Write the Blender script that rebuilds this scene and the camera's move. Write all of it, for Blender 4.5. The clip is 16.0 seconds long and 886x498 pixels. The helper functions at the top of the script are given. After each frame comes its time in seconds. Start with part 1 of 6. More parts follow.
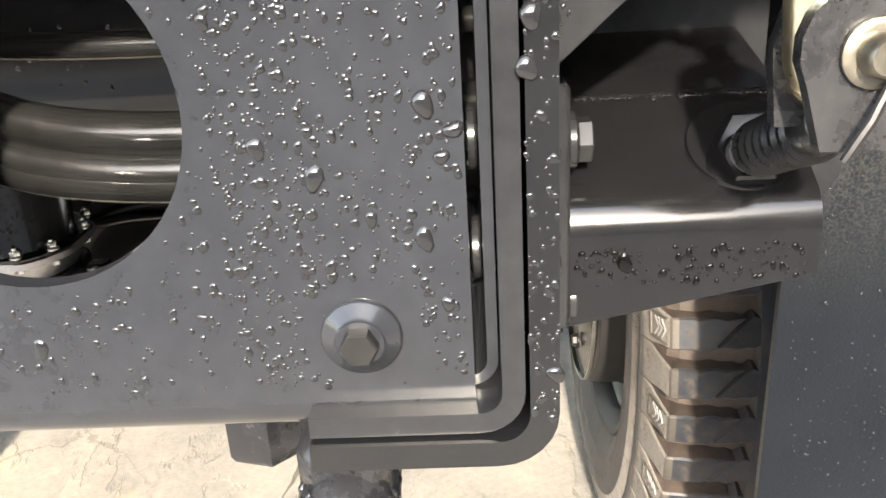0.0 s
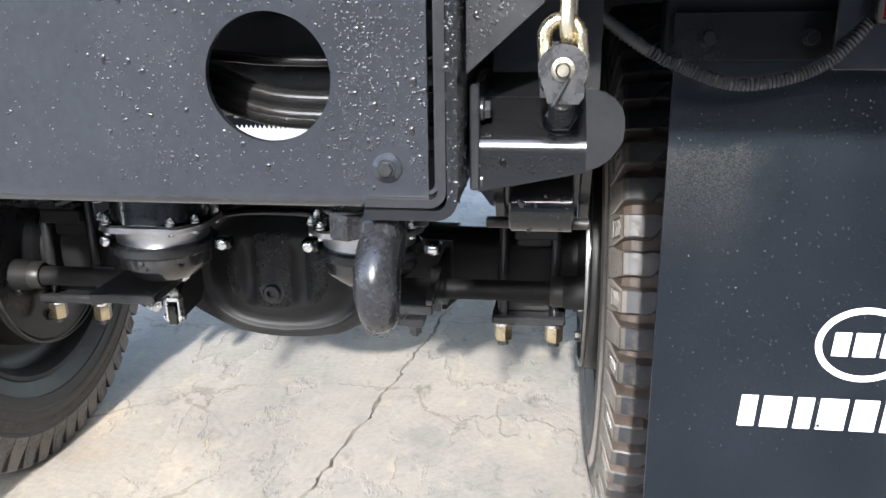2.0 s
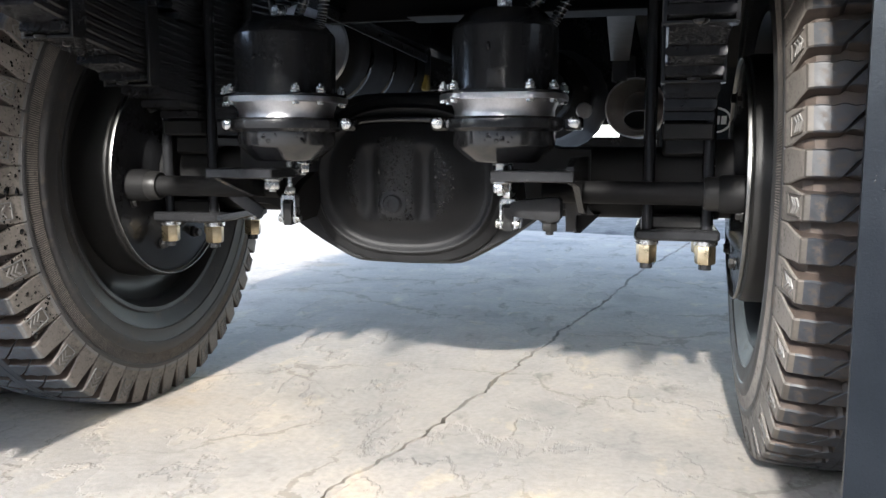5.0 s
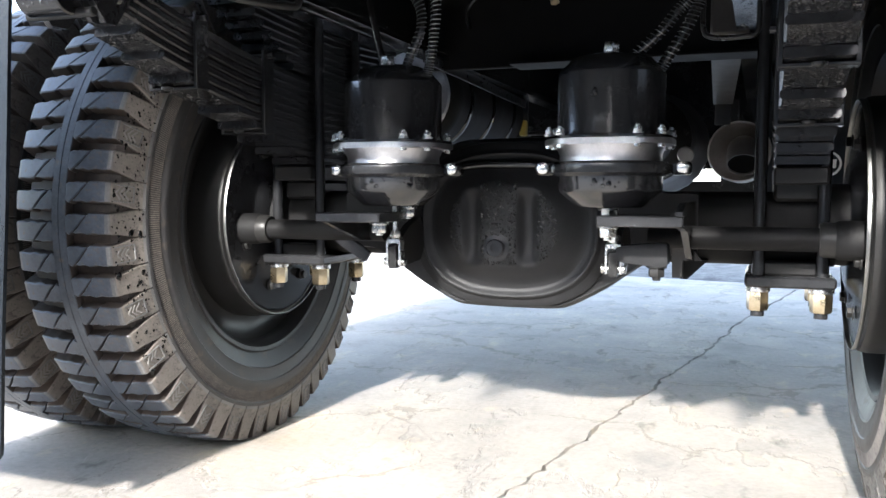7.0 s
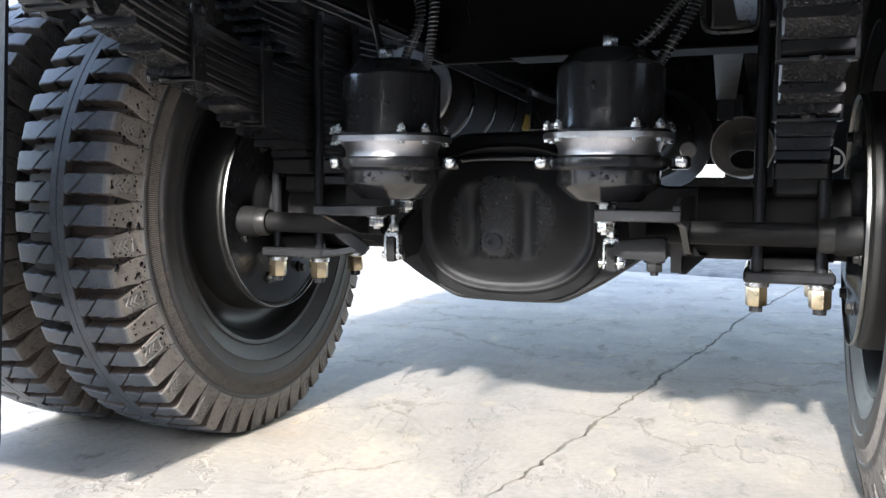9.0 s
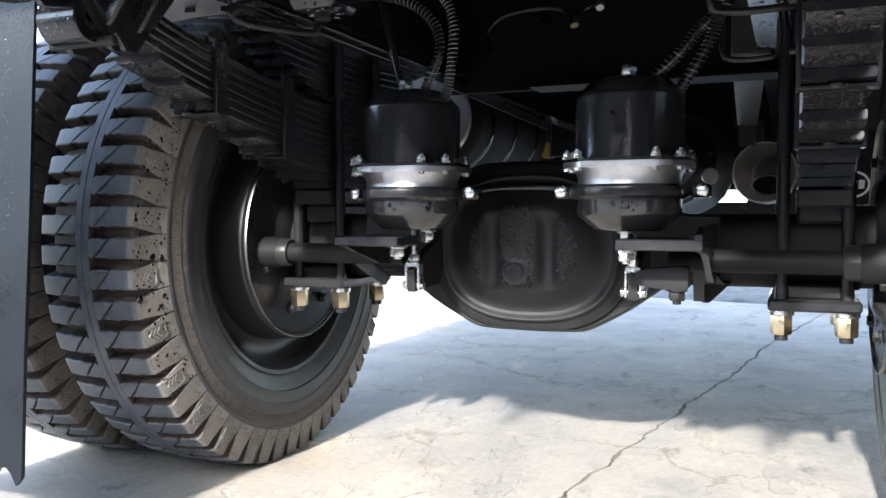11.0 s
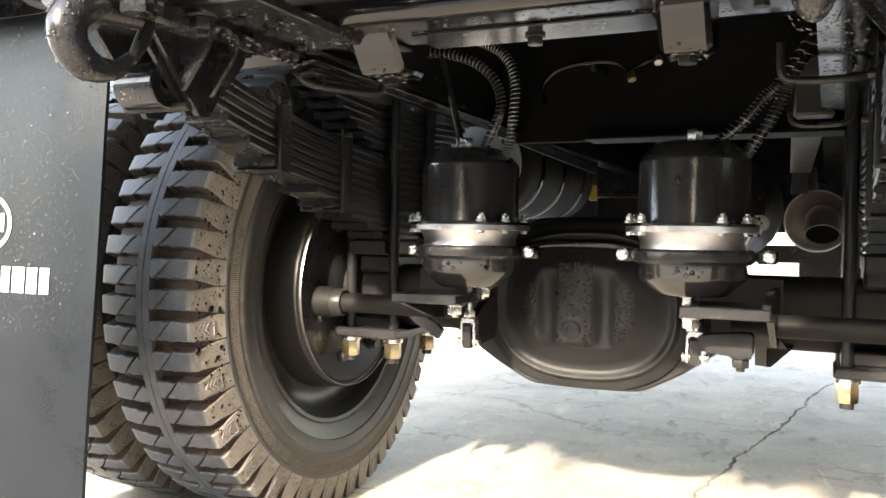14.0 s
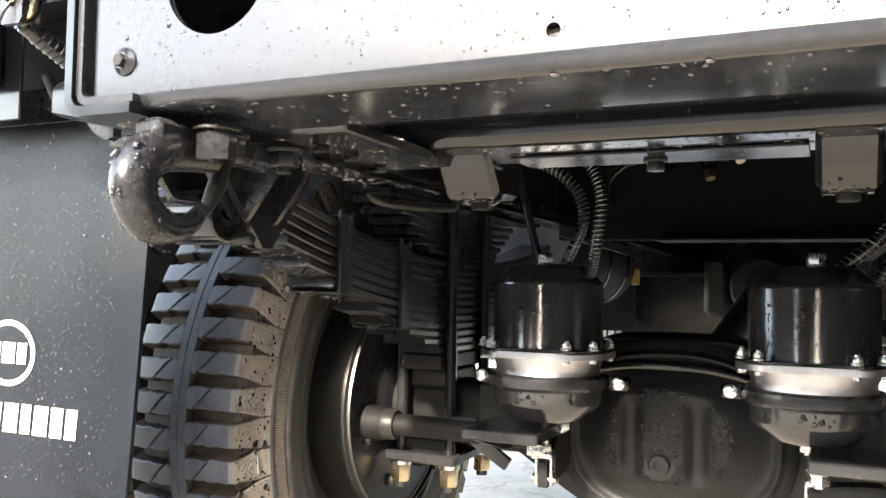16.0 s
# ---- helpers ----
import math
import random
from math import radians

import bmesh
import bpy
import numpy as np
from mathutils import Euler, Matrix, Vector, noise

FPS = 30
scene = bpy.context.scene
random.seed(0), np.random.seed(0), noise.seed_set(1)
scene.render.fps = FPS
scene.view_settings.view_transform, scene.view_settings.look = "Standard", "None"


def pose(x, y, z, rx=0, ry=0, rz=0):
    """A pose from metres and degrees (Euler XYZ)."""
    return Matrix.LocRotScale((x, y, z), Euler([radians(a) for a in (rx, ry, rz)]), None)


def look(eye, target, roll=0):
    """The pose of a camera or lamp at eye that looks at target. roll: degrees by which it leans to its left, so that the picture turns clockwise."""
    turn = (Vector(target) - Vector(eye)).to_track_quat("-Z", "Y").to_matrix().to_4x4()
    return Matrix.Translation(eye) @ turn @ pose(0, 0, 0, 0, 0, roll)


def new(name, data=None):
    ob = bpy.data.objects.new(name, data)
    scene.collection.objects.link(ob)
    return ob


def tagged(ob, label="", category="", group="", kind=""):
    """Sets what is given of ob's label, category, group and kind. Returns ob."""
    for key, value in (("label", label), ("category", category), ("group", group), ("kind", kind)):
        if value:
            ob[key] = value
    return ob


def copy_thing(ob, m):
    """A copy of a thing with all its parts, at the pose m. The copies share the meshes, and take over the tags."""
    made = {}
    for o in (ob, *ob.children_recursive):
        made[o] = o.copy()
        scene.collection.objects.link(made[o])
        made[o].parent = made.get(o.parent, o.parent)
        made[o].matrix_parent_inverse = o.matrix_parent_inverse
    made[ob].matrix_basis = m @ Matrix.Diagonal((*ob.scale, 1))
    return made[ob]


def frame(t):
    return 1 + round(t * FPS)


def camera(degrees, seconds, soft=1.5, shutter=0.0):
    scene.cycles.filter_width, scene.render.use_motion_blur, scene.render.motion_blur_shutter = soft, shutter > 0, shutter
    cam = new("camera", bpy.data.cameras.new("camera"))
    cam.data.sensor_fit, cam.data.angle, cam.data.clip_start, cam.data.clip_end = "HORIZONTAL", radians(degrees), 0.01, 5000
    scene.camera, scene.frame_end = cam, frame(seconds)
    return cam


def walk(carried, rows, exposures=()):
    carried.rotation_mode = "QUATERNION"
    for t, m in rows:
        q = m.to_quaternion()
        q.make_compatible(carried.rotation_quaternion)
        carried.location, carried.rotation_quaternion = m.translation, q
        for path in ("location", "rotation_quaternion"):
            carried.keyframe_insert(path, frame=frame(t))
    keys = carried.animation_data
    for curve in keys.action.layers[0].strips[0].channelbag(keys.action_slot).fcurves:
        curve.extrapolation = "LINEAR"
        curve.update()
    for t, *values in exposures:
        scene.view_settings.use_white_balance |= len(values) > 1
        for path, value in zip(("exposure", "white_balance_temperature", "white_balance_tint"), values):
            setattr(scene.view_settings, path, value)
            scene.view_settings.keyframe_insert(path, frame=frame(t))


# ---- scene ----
cam = camera(55.8, 16.0)
PATH = [
    (0, (0.439, -0.91, 0.946), (0.353, 0.938, 0.185), -3.4),
    (0.5, (0.471, -0.962, 0.957), (0.341, 0.895, 0.227), -3.0),
    (1, (0.511, -1.058, 0.983), (0.284, 0.807, 0.297), -2.4),
    (1.5, (0.512, -1.158, 0.994), (0.259, 0.72, 0.353), -1.2),
    (2, (0.521, -1.282, 0.963), (0.27, 0.611, 0.366), -0.7),
    (2.5, (0.506, -1.277, 0.91), (0.219, 0.609, 0.309), -0.1),
    (3, (0.469, -1.211, 0.764), (0.144, 0.695, 0.255), 0.6),
    (5.3, (0.455, -1.253, 0.515), (-0.079, 0.661, 0.291), -0.3),
    (5.5, (0.453, -1.252, 0.515), (-0.11, 0.656, 0.304), -0.6),
    (6, (0.445, -1.259, 0.518), (-0.187, 0.631, 0.341), -0.9),
    (6.5, (0.44, -1.26, 0.517), (-0.241, 0.615, 0.369), -0.3),
    (7, (0.438, -1.263, 0.517), (-0.266, 0.604, 0.378), 0.1),
    (7.5, (0.439, -1.258, 0.514), (-0.271, 0.606, 0.374), 0.1),
    (8, (0.442, -1.261, 0.516), (-0.266, 0.604, 0.368), 0.1),
    (8.5, (0.447, -1.257, 0.515), (-0.26, 0.608, 0.362), 0.4),
    (11, (0.45, -1.255, 0.521), (-0.315, 0.591, 0.432), -0.1),
    (11.5, (0.417, -1.264, 0.535), (-0.36, 0.578, 0.477), 0.9),
    (12, (0.354, -1.255, 0.566), (-0.438, 0.581, 0.545), 1.1),
    (12.5, (0.354, -1.267, 0.566), (-0.468, 0.556, 0.545), 0.5),
    (13, (0.376, -1.262, 0.567), (-0.462, 0.553, 0.531), 0.8),
    (13.5, (0.388, -1.263, 0.569), (-0.447, 0.554, 0.529), 1.2),
    (14, (0.408, -1.266, 0.575), (-0.428, 0.551, 0.544), 0.9),
    (14.5, (0.432, -1.264, 0.579), (-0.415, 0.548, 0.565), 0.2),
    (15, (0.437, -1.253, 0.583), (-0.421, 0.554, 0.594), -0.3),
    (15.5, (0.354, -1.239, 0.617), (-0.467, 0.584, 0.665), 0.3),
    (16, (0.239, -1.178, 0.686), (-0.593, 0.638, 0.774), 1.1),
]
EXPOSURES = [(0.0, 3.55, 6800, 10), (0.5, 3.3, 6450, 10), (1.0, 3.15, 6050, 10), (1.5, 3.3, 5800, 10), (2.5, 2.95, 5800, 10), (3.0, 2.85, 5850, 10), (5.5, 3.2, 5900, 10), (6.0, 3.5, 5800, 10), (7.0, 3.65, 5850, 10), (8.0, 3.35, 5850, 10), (8.5, 3.35, 5850, 10),
             (11.0, 3.45, 5800, 10), (11.5, 3.75, 5850, 10), (12.0, 4.2, 6500, 10), (12.5, 4.2, 6950, 10), (13.5, 4.15, 7350, 10), (14.5, 4.15, 7300, 10), (15.5, 4.25, 7200, 10), (16.0, 4.15, 6900, 10)]
walk(cam, [(t, look(eye, target, roll)) for t, eye, target, roll in PATH], EXPOSURES)
# ---- world, sun ----
world = bpy.data.worlds.new("sky")
scene.world = world
world.use_nodes = True
wn = world.node_tree
wn.nodes.clear()
sky = wn.nodes.new("ShaderNodeTexSky")
sky.sky_type = "NISHITA"
sky.sun_disc = False
SUN_EL, SUN_AZ = 27.0, 181.0          # degrees above the horizon, compass from +y
sky.sun_elevation, sky.sun_rotation = radians(SUN_EL), radians(SUN_AZ)
sky.air_density, sky.dust_density, sky.ozone_density = 1.0, 1.6, 0.6
bg = wn.nodes.new("ShaderNodeBackground")
bg.inputs[1].default_value = 0.125
wo = wn.nodes.new("ShaderNodeOutputWorld")
haze = wn.nodes.new("ShaderNodeHueSaturation")   # a hazy, whitish sky
haze.inputs["Saturation"].default_value = 0.68
wn.links.new(sky.outputs[0], haze.inputs["Color"])
wn.links.new(haze.outputs[0], bg.inputs[0])
wn.links.new(bg.outputs[0], wo.inputs[0])
sun = new("sun", bpy.data.lights.new("sun", "SUN"))
sun.data.energy, sun.data.angle, sun.data.color = 1.5, radians(2.0), (1.0, 0.91, 0.78)
_a, _e = radians(SUN_AZ), radians(SUN_EL)
_from = Vector((math.sin(_a) * math.cos(_e), math.cos(_a) * math.cos(_e), math.sin(_e)))
sun.matrix_world = look(_from * 20, (0, 0, 0))


# ---- materials ----
def nodes_of(name):
    m = bpy.data.materials.new(name)
    m.use_nodes = True
    nt = m.node_tree
    return m, nt, nt.nodes["Principled BSDF"]


def noise_tex(nt, scale, detail=4.0, rough=0.55, coord=None, kind="Object"):
    tc = nt.nodes.new("ShaderNodeTexCoord")
    n = nt.nodes.new("ShaderNodeTexNoise")
    n.inputs["Scale"].default_value, n.inputs["Detail"].default_value, n.inputs["Roughness"].default_value = scale, detail, rough
    nt.links.new(coord if coord is not None else tc.outputs[kind], n.inputs["Vector"])
    return n


def ramp(nt, src, stops):
    r = nt.nodes.new("ShaderNodeValToRGB")
    el = r.color_ramp.elements
    while len(el) < len(stops):
        el.new(0.5)
    for e, (p, c) in zip(el, stops):
        e.position = p
        e.color = (*c, 1) if len(c) == 3 else c
    nt.links.new(src, r.inputs[0])
    return r


def grey(v):
    return (v, v, v)


def surface(name, dark, light, rough=(0.3, 0.5), metal=0.0, coarse=6.0, fine=90.0, bump=0.15, dist=0.001, coat=0.0, spec=0.5,
            dust=None, dust_amount=0.0, per_object=0.0):
    """A two-scale surface: colour between dark and light, roughness between two values, fine relief, and dust of its own colour."""
    m, nt, b = nodes_of(name)
    n1, n2 = noise_tex(nt, coarse, 5), noise_tex(nt, fine, 6, 0.65)
    mixv = nt.nodes.new("ShaderNodeMath")
    mixv.operation = "MULTIPLY_ADD"
    nt.links.new(n2.outputs["Fac"], mixv.inputs[0])
    mixv.inputs[1].default_value = 0.4
    half = nt.nodes.new("ShaderNodeMath")
    half.operation = "MULTIPLY"
    nt.links.new(n1.outputs["Fac"], half.inputs[0])
    half.inputs[1].default_value = 0.6
    nt.links.new(half.outputs[0], mixv.inputs[2])
    src = mixv.outputs[0]
    if per_object:
        oi = nt.nodes.new("ShaderNodeObjectInfo")
        ad = nt.nodes.new("ShaderNodeMath")
        ad.operation = "MULTIPLY_ADD"
        nt.links.new(oi.outputs["Random"], ad.inputs[0])
        ad.inputs[1].default_value = per_object
        nt.links.new(src, ad.inputs[2])
        sb = nt.nodes.new("ShaderNodeMath")
        sb.operation = "SUBTRACT"
        nt.links.new(ad.outputs[0], sb.inputs[0])
        sb.inputs[1].default_value = per_object / 2
        src = sb.outputs[0]
    col = ramp(nt, src, [(0.32, dark), (0.68, light)]).outputs[0]
    rr = ramp(nt, src, [(0.3, grey(rough[0])), (0.7, grey(rough[1]))]).outputs[0]
    if dust:
        n3 = noise_tex(nt, coarse * 2.3, 7, 0.7)
        f = ramp(nt, n3.outputs["Fac"], [(0.62 - 0.35 * dust_amount, grey(0)), (0.78 - 0.2 * dust_amount, grey(1))])
        mx = nt.nodes.new("ShaderNodeMix")
        mx.data_type = "RGBA"
        nt.links.new(f.outputs[0], mx.inputs["Factor"])
        nt.links.new(col, mx.inputs["A"])
        mx.inputs["B"].default_value = (*dust, 1)
        col = mx.outputs["Result"]
        ml = nt.nodes.new("ShaderNodeMath")
        ml.operation = "MULTIPLY_ADD"
        nt.links.new(f.outputs[0], ml.inputs[0])
        ml.inputs[1].default_value = 0.3
        nt.links.new(rr, ml.inputs[2])
        rr = ml.outputs[0]
    nt.links.new(col, b.inputs["Base Color"])
    nt.links.new(rr, b.inputs["Roughness"])
    b.inputs["Metallic"].default_value = metal
    b.inputs["Specular IOR Level"].default_value = spec
    b.inputs["Coat Weight"].default_value = coat
    b.inputs["Coat Roughness"].default_value = 0.12
    if bump:
        bp = nt.nodes.new("ShaderNodeBump")
        bp.inputs["Strength"].default_value, bp.inputs["Distance"].default_value = bump, dist
        nt.links.new(mixv.outputs[0], bp.inputs["Height"])
        nt.links.new(bp.outputs[0], b.inputs["Normal"])
    return m


M = {}
M["plate"] = surface("satin_black_plate", (0.0142, 0.0153, 0.0180), (0.0250, 0.0270, 0.0312), (0.14, 0.22), coarse=5, fine=160, bump=0.05, dist=0.0004, coat=0.15)
M["chassis"] = surface("chassis_black_paint", (0.0101, 0.0104, 0.0114), (0.0215, 0.0221, 0.0239), (0.15, 0.30), coarse=14, fine=160, bump=0.2, dist=0.0006, spec=0.38)
M["gloss"] = surface("gloss_black_paint", (0.0045, 0.0046, 0.0051), (0.0090, 0.0092, 0.0100), (0.10, 0.20), coarse=9, fine=70, bump=0.08, dist=0.0006, coat=0.25, spec=0.45)
M["can"] = surface("gloss_can_paint", (0.0126, 0.0130, 0.0143), (0.0230, 0.0236, 0.0253), (0.14, 0.22), coarse=9, fine=90, bump=0.06, dist=0.0005, coat=0.5, spec=0.6)
M["axle"] = surface("axle_black_paint", (0.0105, 0.0108, 0.0117), (0.0225, 0.0231, 0.0244), (0.38, 0.56), coarse=16, fine=260, bump=0.3, dist=0.0006, spec=0.18)
M["forged"] = surface("wet_forged_steel", (0.0078, 0.0078, 0.0086), (0.0286, 0.0286, 0.0299), (0.16, 0.36), coarse=70, fine=260, bump=0.5, dist=0.0009, spec=0.6)
M["hook"] = surface("wet_hook_paint", (0.0078, 0.0081, 0.0091), (0.0208, 0.0211, 0.0234), (0.14, 0.34), coarse=60, fine=240, bump=0.2, dist=0.0009, spec=0.45)
M["matte"] = surface("matte_black_steel", (0.013, 0.0133, 0.0143), (0.025, 0.0255, 0.0272), (0.40, 0.60), coarse=9, fine=120, bump=0.12, dist=0.0006, spec=0.3)
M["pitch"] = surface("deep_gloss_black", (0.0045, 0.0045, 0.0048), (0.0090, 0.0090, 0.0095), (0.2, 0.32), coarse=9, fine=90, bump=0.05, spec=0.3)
# black paint lowered further, with the shade under the truck in its colour
M["soot"] = surface("shade_black_underside", (0.0044, 0.0044, 0.0047), (0.0099, 0.0099, 0.0102), (0.5, 0.7), coarse=16, fine=200, bump=0.3, dist=0.0008, spec=0.15)
# near-black for the disc that stands in for darkness inside the tailpipe
M["void"] = surface("dark_bore_black", (0.0015, 0.0015, 0.0015), (0.003, 0.003, 0.003), (0.8, 0.95), coarse=30, fine=200, bump=0.2, spec=0.05)
M["leaf"] = surface("wet_spring_paint", (0.0102, 0.0105, 0.0115), (0.0218, 0.0222, 0.0239), (0.14, 0.28), coarse=26, fine=160, bump=0.25, dist=0.0008, spec=0.5)
M["moulded"] = surface("pale_moulded_rubber", (0.1207, 0.1159, 0.1095), (0.2254, 0.2157, 0.2029), (0.5, 0.7), coarse=40, fine=200)
M["cast"] = surface("cast_black_iron", (0.0084, 0.0084, 0.0084), (0.0196, 0.0193, 0.0189), (0.32, 0.5), coarse=12, fine=220, bump=0.35, dist=0.0008, spec=0.25)
M["rubber"] = surface("tyre_rubber", (0.0169, 0.0169, 0.0175), (0.0416, 0.0410, 0.0416), (0.42, 0.62), coarse=14, fine=150, bump=0.25, dist=0.0006,
                      dust=(0.085, 0.072, 0.060), dust_amount=0.22, spec=0.45)
M["lug"] = surface("tyre_lug_rubber", (0.0374, 0.0440, 0.0560), (0.0906, 0.1053, 0.1294), (0.30, 0.50), coarse=30, fine=190, bump=0.35, dist=0.0008,
                   dust=(0.11, 0.088, 0.07), dust_amount=0.16, per_object=0.15, spec=0.45)
M["flank"] = surface("dusty_flank_rubber", (0.0964, 0.0864, 0.0763), (0.1883, 0.1681, 0.1469), (0.5, 0.7), coarse=42, fine=240, bump=0.4, dist=0.0006,
                     dust=(0.020, 0.019, 0.018), dust_amount=0.26, per_object=0.2)
# brown mud, plus a darker copy of the lug rubber standing for shade
M["mud_lug"] = surface("shaded_muddy_lug", (0.0126, 0.0144, 0.0180), (0.0324, 0.0360, 0.0432), (0.40, 0.60), coarse=30, fine=190, bump=0.4, dist=0.001,
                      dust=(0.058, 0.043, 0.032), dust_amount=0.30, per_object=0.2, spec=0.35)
M["mud_edge"] = surface("shaded_muddy_edge", (0.034, 0.030, 0.026), (0.085, 0.074, 0.062), (0.5, 0.7), coarse=30, fine=200, bump=0.4, dist=0.0008, per_object=0.3)
M["groove"] = surface("brown_groove_rubber", (0.018, 0.014, 0.012), (0.070, 0.050, 0.038), (0.6, 0.85), coarse=34, fine=170, bump=0.3, dist=0.0006, per_object=0.2)
M["scuff"] = surface("scuffed_rubber_edge", (0.0733, 0.0733, 0.0733), (0.1622, 0.1601, 0.1559), (0.4, 0.65), coarse=30, fine=200, bump=0.3, dist=0.0006, per_object=0.3)
M["flap"] = surface("mudflap_rubber", (0.003, 0.0038, 0.0055), (0.007, 0.0088, 0.0122), (0.24, 0.42), coarse=9, fine=420, bump=0.9, dist=0.0008, spec=0.24)
M["flap"].node_tree.nodes["Principled BSDF"].inputs["Specular Tint"].default_value = (0.80, 0.91, 1.0, 1)


def sun_patch(m, mid, reach, top):
    """Paints the speckled sunlit patch into the flaps' colour, up to the shadow line, with a ragged edge."""
    nt = m.node_tree
    b = nt.nodes["Principled BSDF"]
    xyz = nt.nodes.new("ShaderNodeSeparateXYZ")
    nt.links.new(nt.nodes.new("ShaderNodeTexCoord").outputs["Object"], xyz.inputs[0])
    def calc(op, a, b_):
        n = nt.nodes.new("ShaderNodeMath")
        n.operation = op
        for k, v in enumerate((a, b_)):
            if isinstance(v, (int, float)):
                n.inputs[k].default_value = v
            else:
                nt.links.new(v, n.inputs[k])
        return n.outputs[0]
    rag = calc("MULTIPLY", calc("SUBTRACT", noise_tex(nt, 22, 5, 0.6).outputs["Fac"], 0.5), 0.10)
    side = calc("ADD", calc("ABSOLUTE", calc("SUBTRACT", xyz.outputs["X"], mid), 0.0), rag)
    near = ramp(nt, side, [(reach - 0.012, grey(1.0)), (reach + 0.03, grey(0.0))]).outputs[0]
    below = ramp(nt, calc("ADD", xyz.outputs["Z"], calc("MULTIPLY", rag, 0.3)), [(0.66, grey(0.0)), (0.76, grey(0.7)), (top - 0.008, grey(1.0)), (top, grey(0.0))]).outputs[0]
    speck = ramp(nt, noise_tex(nt, 520, 4, 0.75).outputs["Fac"], [(0.43, grey(0.05)), (0.60, grey(1.0))]).outputs[0]
    fac = calc("MULTIPLY", calc("MULTIPLY", near, below), speck)
    mx = nt.nodes.new("ShaderNodeMix")
    mx.data_type = "RGBA"
    old = b.inputs["Base Color"].links[0].from_socket
    nt.links.new(fac, mx.inputs["Factor"])
    nt.links.new(old, mx.inputs["A"])
    mx.inputs["B"].default_value = (0.034, 0.034, 0.033, 1)
    nt.links.new(mx.outputs["Result"], b.inputs["Base Color"])


# sun glare on the flaps, painted into the base colour below the shadow edge
sun_patch(M["flap"], 0.066, 0.655, 0.805)
M["white"] = surface("white_print", (0.62, 0.63, 0.64), (0.80, 0.80, 0.79), (0.4, 0.55), coarse=40, fine=300, bump=0.05)
M["zinc"] = surface("zinc_plated_steel", (0.55, 0.56, 0.56), (0.80, 0.80, 0.78), (0.18, 0.35), metal=1.0, coarse=60, fine=300, bump=0.08)
M["gold"] = surface("yellow_zinc_steel", (0.36, 0.29, 0.18), (0.60, 0.52, 0.37), (0.22, 0.4), metal=1.0, coarse=50, fine=300, bump=0.1)
M["pin"] = surface("dull_yellow_pin", (0.13, 0.12, 0.10), (0.30, 0.28, 0.23), (0.3, 0.5), metal=1.0, coarse=90, fine=300, bump=0.3)
M["chain"] = surface("pale_zinc_chain", (0.70, 0.58, 0.36), (0.90, 0.83, 0.62), (0.2, 0.36), metal=1.0, coarse=50, fine=300, bump=0.1)
M["alu"] = surface("bare_aluminium", (0.3640, 0.3640, 0.3770), (0.5720, 0.5720, 0.5850), (0.30, 0.46), metal=1.0, coarse=25, fine=240, bump=0.12)
M["steel"] = surface("machined_steel", (0.28, 0.28, 0.28), (0.48, 0.47, 0.46), (0.25, 0.42), metal=1.0, coarse=25, fine=240, bump=0.08,
                     dust=(0.10, 0.075, 0.06), dust_amount=0.1)
M["exhaust"] = surface("aluminised_exhaust", (0.30, 0.28, 0.26), (0.44, 0.42, 0.395), (0.30, 0.42), metal=1.0, coarse=9, fine=140, bump=0.06)
M["hose"] = surface("hose_rubber", (0.0050, 0.0050, 0.0050), (0.0132, 0.0132, 0.0132), (0.14, 0.26), coarse=30, fine=200, bump=0.1)
M["conduit"] = surface("grey_conduit", (0.0210, 0.0210, 0.0224), (0.0455, 0.0455, 0.0469), (0.4, 0.55), coarse=30, fine=200, bump=0.1)
M["shackle"] = surface("dark_oxide_steel", (0.009, 0.009, 0.009), (0.024, 0.0235, 0.023), (0.22, 0.4), metal=0.2, coarse=40, fine=200, bump=0.2, spec=0.4)
M["wire"] = surface("guard_wire", (0.16, 0.16, 0.16), (0.30, 0.30, 0.29), (0.25, 0.42), metal=1.0, coarse=25, fine=240)
M["tan"] = surface("dusty_bracket_paint", (0.030, 0.028, 0.026), (0.055, 0.052, 0.048), (0.28, 0.42), coarse=30, fine=200, bump=0.15)
M["yellow"] = surface("yellow_tag", (0.22, 0.16, 0.03), (0.32, 0.25, 0.05), (0.4, 0.6), coarse=30, fine=200)
M["red"] = surface("red_lens", (0.35, 0.008, 0.008), (0.5, 0.015, 0.012), (0.08, 0.15), coarse=30, fine=200, bump=0.02)

m, nt, b = nodes_of("water")         # beads on black paint: dark bodies with clear sharp gloss
b.inputs["Base Color"].default_value = (0.012, 0.012, 0.013, 1)
b.inputs["Roughness"].default_value, b.inputs["IOR"].default_value = 0.07, 1.5
b.inputs["Specular IOR Level"].default_value = 0.75
M["water"] = m
m, nt, b = nodes_of("thin_water")    # darker copy of water, the shade under the frame put into its colour
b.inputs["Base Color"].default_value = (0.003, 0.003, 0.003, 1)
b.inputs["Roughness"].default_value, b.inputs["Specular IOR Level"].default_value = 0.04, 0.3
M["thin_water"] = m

m, nt, b = nodes_of("hanging_water") # beads hanging from wet undersides
b.inputs["Base Color"].default_value = (0.03, 0.03, 0.03, 1)
b.inputs["Roughness"].default_value, b.inputs["IOR"].default_value = 0.05, 1.7
b.inputs["Specular IOR Level"].default_value = 1.0
M["bead"] = m


